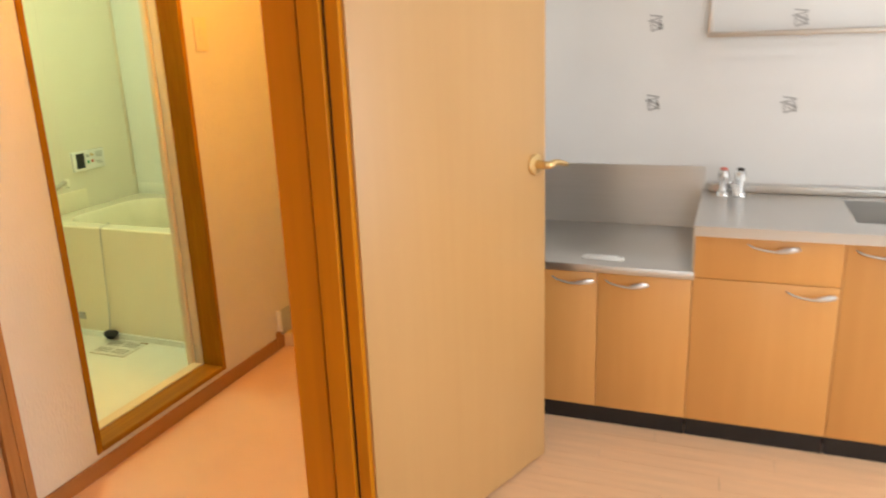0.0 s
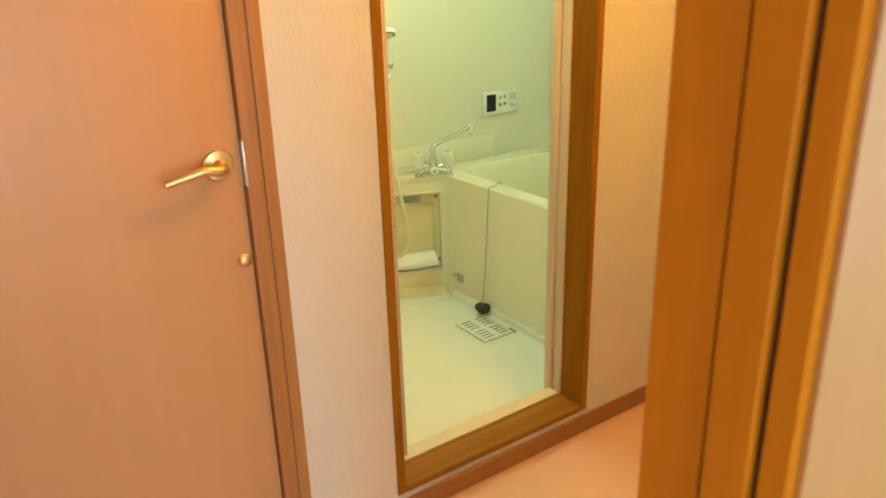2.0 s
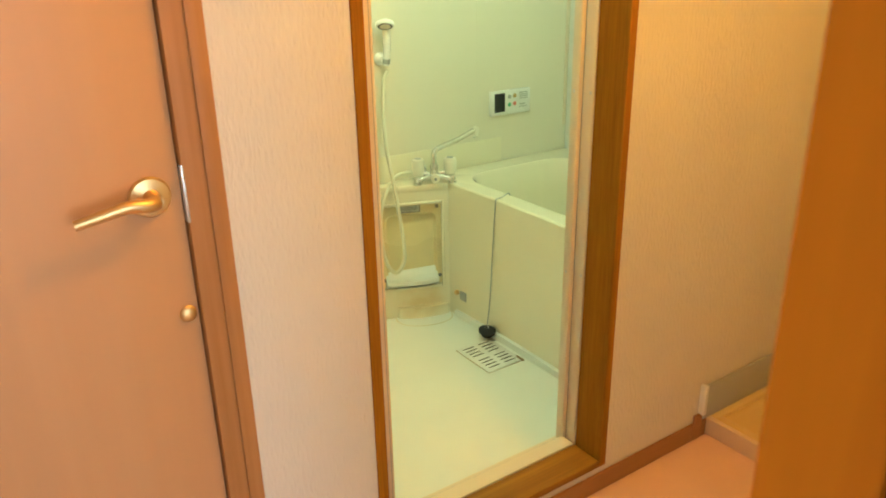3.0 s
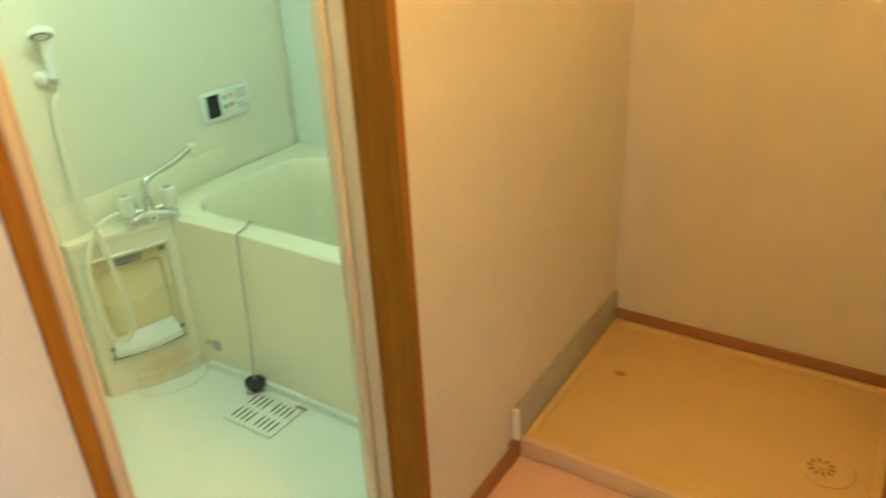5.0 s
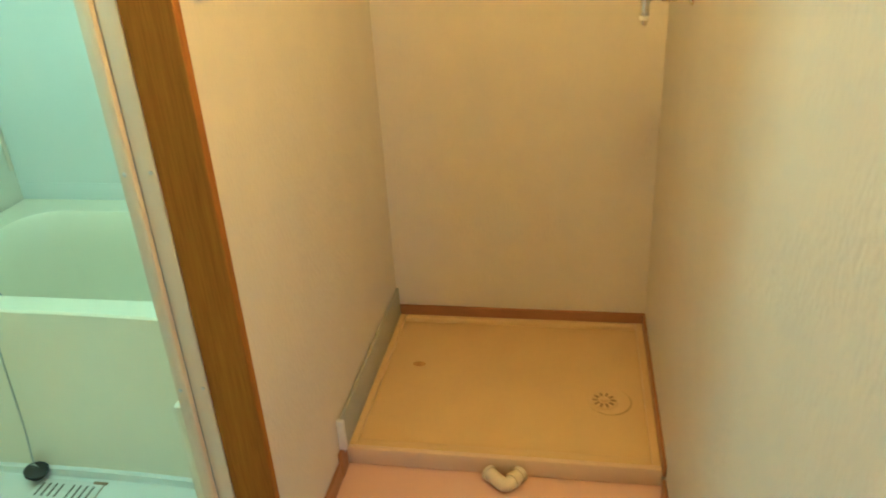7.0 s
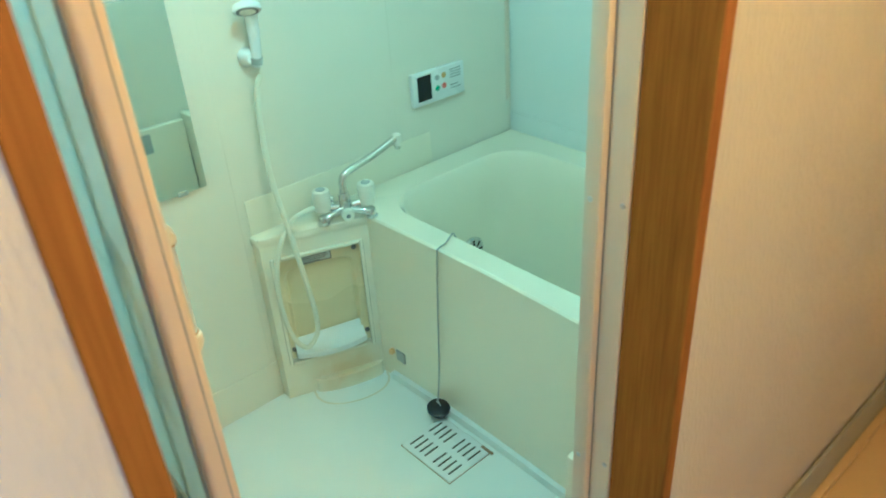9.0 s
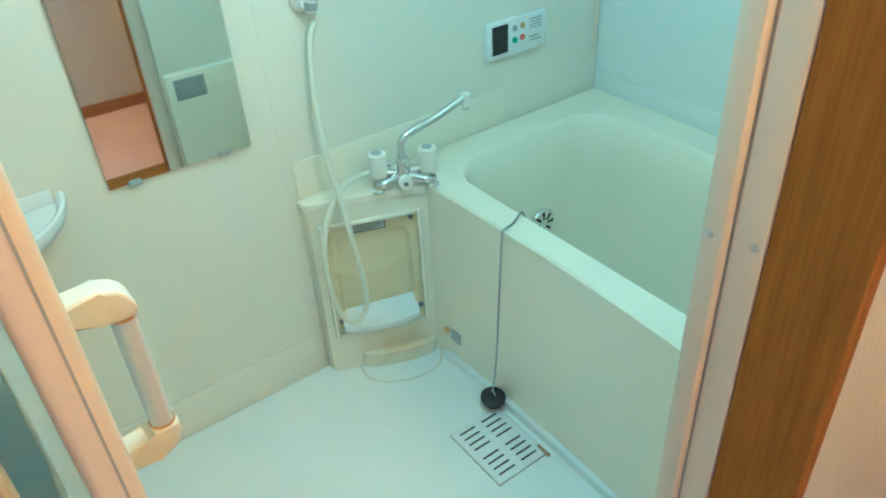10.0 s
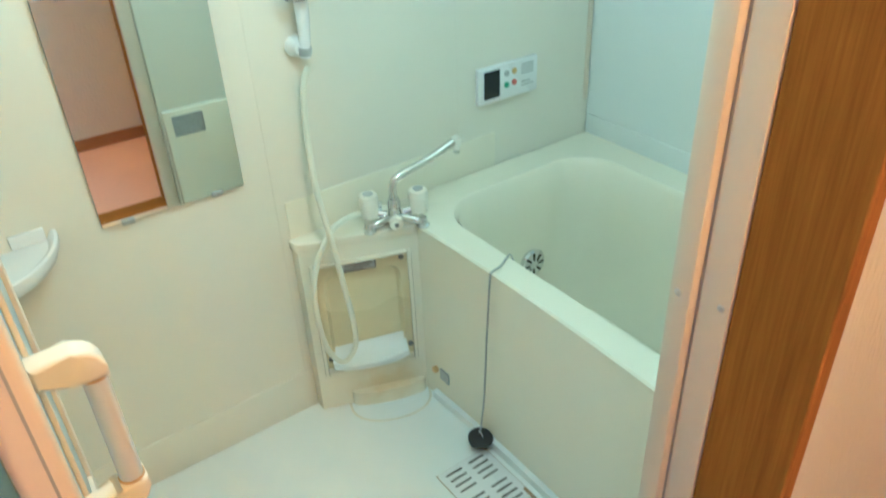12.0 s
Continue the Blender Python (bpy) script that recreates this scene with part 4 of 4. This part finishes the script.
def wavy(parent, x0, x1, z):
    """A pull that starts thin and ends in a broad flat tip."""
    k = spline([(x0, KF - 0.002, z + 0.008), (x0 + 0.02, KF - 0.014, z + 0.001), ((x0 + x1) / 2, KF - 0.022, z - 0.005), (x1 - 0.03, KF - 0.020, z + 0.001), (x1, KF - 0.004, z + 0.003)], 6)
    n = len(k)
    wide = [0.003 + 0.002 * i / n if i < 0.55 * n else 0.004 + 0.005 * math.sin(math.pi * min(1, (i / n - 0.5) / 0.5)) for i in range(n)]
    part("handle", tube(k, 0.006, 8, wide), BAR, parent, "curved silver handle")


def unit(x0, x1, top, fronts, label):
    c = thing("kitchen_cabinet", ((x0 + x1) / 2, KF + 0.25, 0), label, "kitchen cabinet", "kitchen base units")
    part("body", boxes((x0 + 0.002, x1 - 0.002, KF + 0.0255, KY - 0.002, 0.06, min(top - 0.03, 0.555))), CABINET, c)
    part("kickboard", boxes((x0 + 0.002, x1 - 0.002, KF + 0.010, KF + 0.025, 0.0, 0.062)), BLACK, c, "black kickboard")
    for name, a, b, z0, z1, ha, hb in fronts:
        d = part(name, boxes((a + 0.001, b - 0.001, KF, KF + 0.02, z0, z1), bevel=0.0012), CABINET, c)
        wavy(d, ha, hb, z1 - 0.03)


unit(KX0, KS, LO, [("cabinet_door", KX0 + 0.03, -0.468, 0.065, 0.552, -0.62, -0.481), ("cabinet_door", -0.468, KS, 0.065, 0.552, -0.442, -0.305)], "orange beech hob cabinet with two doors")
unit(KS, 0.252, HI, [("drawer", KS, 0.252, 0.562, 0.702, -0.014, 0.128), ("cabinet_door", KS, 0.252, 0.065, 0.560, 0.105, 0.240)], "orange beech sink cabinet with drawer over door")
unit(0.252, KX1, HI, [("cabinet_door", 0.252, 0.85, 0.065, 0.702, 0.28, 0.42), ("cabinet_door", 0.85, KX1, 0.065, 0.702, 1.29, 1.42)], "orange beech sink cabinet with tall doors")
hc = thing("hob_counter", (-0.5, 2.6, LO - 0.03), "low stainless steel hob counter with steel splashback", "counter")
part("top", boxes((KX0, KS + 0.004, KF - 0.018, KY - 0.003, LO - 0.028, LO), bevel=0.004), STEEL, hc)
part("splashback", boxes((KX0, KS + 0.006, KY - 0.008, KY - 0.001, LO, 0.822), bevel=0.001, seg=1), STEEL, hc)
part("side_plate", boxes((KS - 0.004, KS - 0.0002, KF - 0.012, KY - 0.008, LO, HI - 0.03)), STEEL, hc)
part("wall_plate", boxes((KX0, KX0 + 0.004, KF, KY - 0.008, LO, 1.05)), STEEL, hc)
sc = thing("sink_counter", (0.6, 2.6, HI - 0.03), "stainless steel sink counter with raised back ledge", "counter")
BLx, BRx, BFy, BBy = 0.285, 0.98, 2.465, 2.80
gx, gy = (KS - 0.004, BLx, BRx, KX1), (KF - 0.022, BFy, BBy, KY - 0.003)
bm = bmesh.new()
gv = [[bm.verts.new((x, y, HI - 0.032)) for y in gy] for x in gx]
fs = [bm.faces.new((gv[a][b], gv[a + 1][b], gv[a + 1][b + 1], gv[a][b + 1])) for a in range(3) for b in range(3) if (a, b) != (1, 1)]
ex = bmesh.ops.extrude_face_region(bm, geom=fs)
bmesh.ops.translate(bm, vec=(0, 0, 0.032), verts=[v for v in ex["geom"] if isinstance(v, bmesh.types.BMVert)])
part("top", bm, STEEL, sc)
part("bowl", boxes((BLx, BLx + 0.004, BFy, BBy, 0.60, HI - 0.001), (BRx - 0.004, BRx, BFy, BBy, 0.60, HI - 0.001), (BLx, BRx, BFy, BFy + 0.004, 0.60, HI - 0.001), (BLx, BRx, BBy - 0.004, BBy, 0.60, HI - 0.001), (BLx, BRx, BFy, BBy, 0.596, 0.60)), STEEL, sc)
part("back_ledge", boxes((KS + 0.02, KX1, KY - 0.05, KY - 0.004, HI, HI + 0.030), bevel=0.006), STEEL, sc)
ft = thing("kitchen_tap", (-0.07, 2.82, HI), "small chrome kitchen tap pair with red and blue caps", "tap")
for x, m in ((-0.100, RED), (-0.044, BLACK)):
    t1 = part("pillar", lathe([(0.022, 0), (0.020, 0.010), (0.013, 0.016), (0.012, 0.055)], T((x, 2.80, HI)), 18), CHROME, ft)
    t2 = part("knob", lathe([(0.018, 0.055), (0.020, 0.065), (0.019, 0.088), (0.014, 0.092)], T((x, 2.80, HI)), 10), CHROME, ft)
    part("cap", lathe([(0.012, 0.092), (0.012, 0.100), (0.004, 0.102)], T((x, 2.80, HI)), 14), m, t2)
part("spout", tube(spline([(-0.072, 2.80, HI + 0.03), (-0.070, 2.76, HI + 0.05), (-0.060, 2.70, HI + 0.045), (-0.055, 2.68, HI + 0.02)], 6), 0.011, 12), CHROME, ft)
pa = thing("folded_cloth", (-0.462, 2.405, LO), "small folded white paper on steel counter", "paper")
part("fold", turned(boxes((-0.068, 0.068, -0.020, 0.020, 0, 0.006), bevel=0.002), T((-0.462, 2.405, LO)) @ Matrix.Rotation(radians(-3), 4, "Z")), WHITE, pa)
part("fold", turned(boxes((-0.055, 0.05, -0.014, 0.018, 0.006, 0.010), bevel=0.002), T((-0.462, 2.405, LO)) @ Matrix.Rotation(radians(4), 4, "Z")), WHITE, pa)


def motif(x, z):
    c = thing("wall_print", (x, KY, z), "small grey flower print on white kitchen panel", "wall print", "grey wall prints")
    for dx, dz, w, h, r in ((0.0, 0.026, 0.045, 0.006, 8), (-0.004, 0.014, 0.052, 0.005, -14), (0.006, 0.0, 0.04, 0.008, 24), (-0.016, -0.004, 0.006, 0.04, 0), (0.018, -0.006, 0.006, 0.036, -12), (0.0, -0.022, 0.034, 0.007, -18), (0.004, -0.012, 0.03, 0.004, 30)):
        part("stroke", turned(boxes((-w / 2, w / 2, -0.0012, 0, -h / 2, h / 2)), T((x + dx, KY - 0.0002, z + dz)) @ Matrix.Rotation(radians(r), 4, "Y")), PRINT, c)


for x, z in ((-0.366, 1.054), (0.100, 1.046), (-0.367, 1.340), (0.112, 1.340), (0.566, 1.046), (0.58, 1.340)):
    motif(x, z)
rk = thing("dish_rack", (0.5, KY - 0.1, 1.28), "wall-mounted steel dish rack over the sink", "dish rack")
RX0, RX1 = -0.18, 1.2
part("rail", boxes((RX0, RX1, KY - 0.235, KY - 0.222, 1.288, 1.303), bevel=0.004), STEEL, rk)
part("rail", boxes((RX0, RX1, KY - 0.018, KY - 0.004, 1.288, 1.303), bevel=0.004), STEEL, rk)
for x in (RX0, RX1 - 0.012):
    part("end_frame", boxes((x, x + 0.012, KY - 0.222, KY - 0.018, 1.29, 1.302), (x, x + 0.014, KY - 0.235, KY - 0.222, 1.303, 1.62), (x, x + 0.012, KY - 0.018, KY - 0.004, 1.303, 1.62), bevel=0.003), STEEL, rk)
for y in (0.05, 0.095, 0.14, 0.185):
    part("rod", tube([Vector((RX0, KY - y, 1.296)), Vector((RX1, KY - y, 1.296))], 0.005, 8), STEEL, rk)
part("rail", boxes((RX0, RX1, KY - 0.235, KY - 0.222, 1.62, 1.635), bevel=0.004), STEEL, rk)

# ---- kitchen floor planks ----
y, row = 1.30, 0
PW, PL = 0.075, 0.9
mesh_cache = {}
while y < 2.40:
    x = PX1 - (0.37 * row) % PL
    while x < 1.3:
        a, b = max(x, PX1), min(x + PL, 1.3)
        if b - a > 0.02:
            key = round(b - a, 3)
            if key not in mesh_cache:
                ob = part("plank", boxes((0, b - a - 0.0015, 0, PW - 0.0015, -0.006, 0.0)), PLANK, None)
                mesh_cache[key] = ob.data
            else:
                ob = new("plank", mesh_cache[key])
            ob.location, ob.parent = (a, y, 0), kfloor
        x += PL
    y, row = y + PW, row + 1
struct("floor_rest", boxes((PX1, EX, SY, 1.299, -0.006, 0.0), (1.301, EX, 1.30, KY, -0.006, 0.0)), PLANK, "pale beech plank floor")
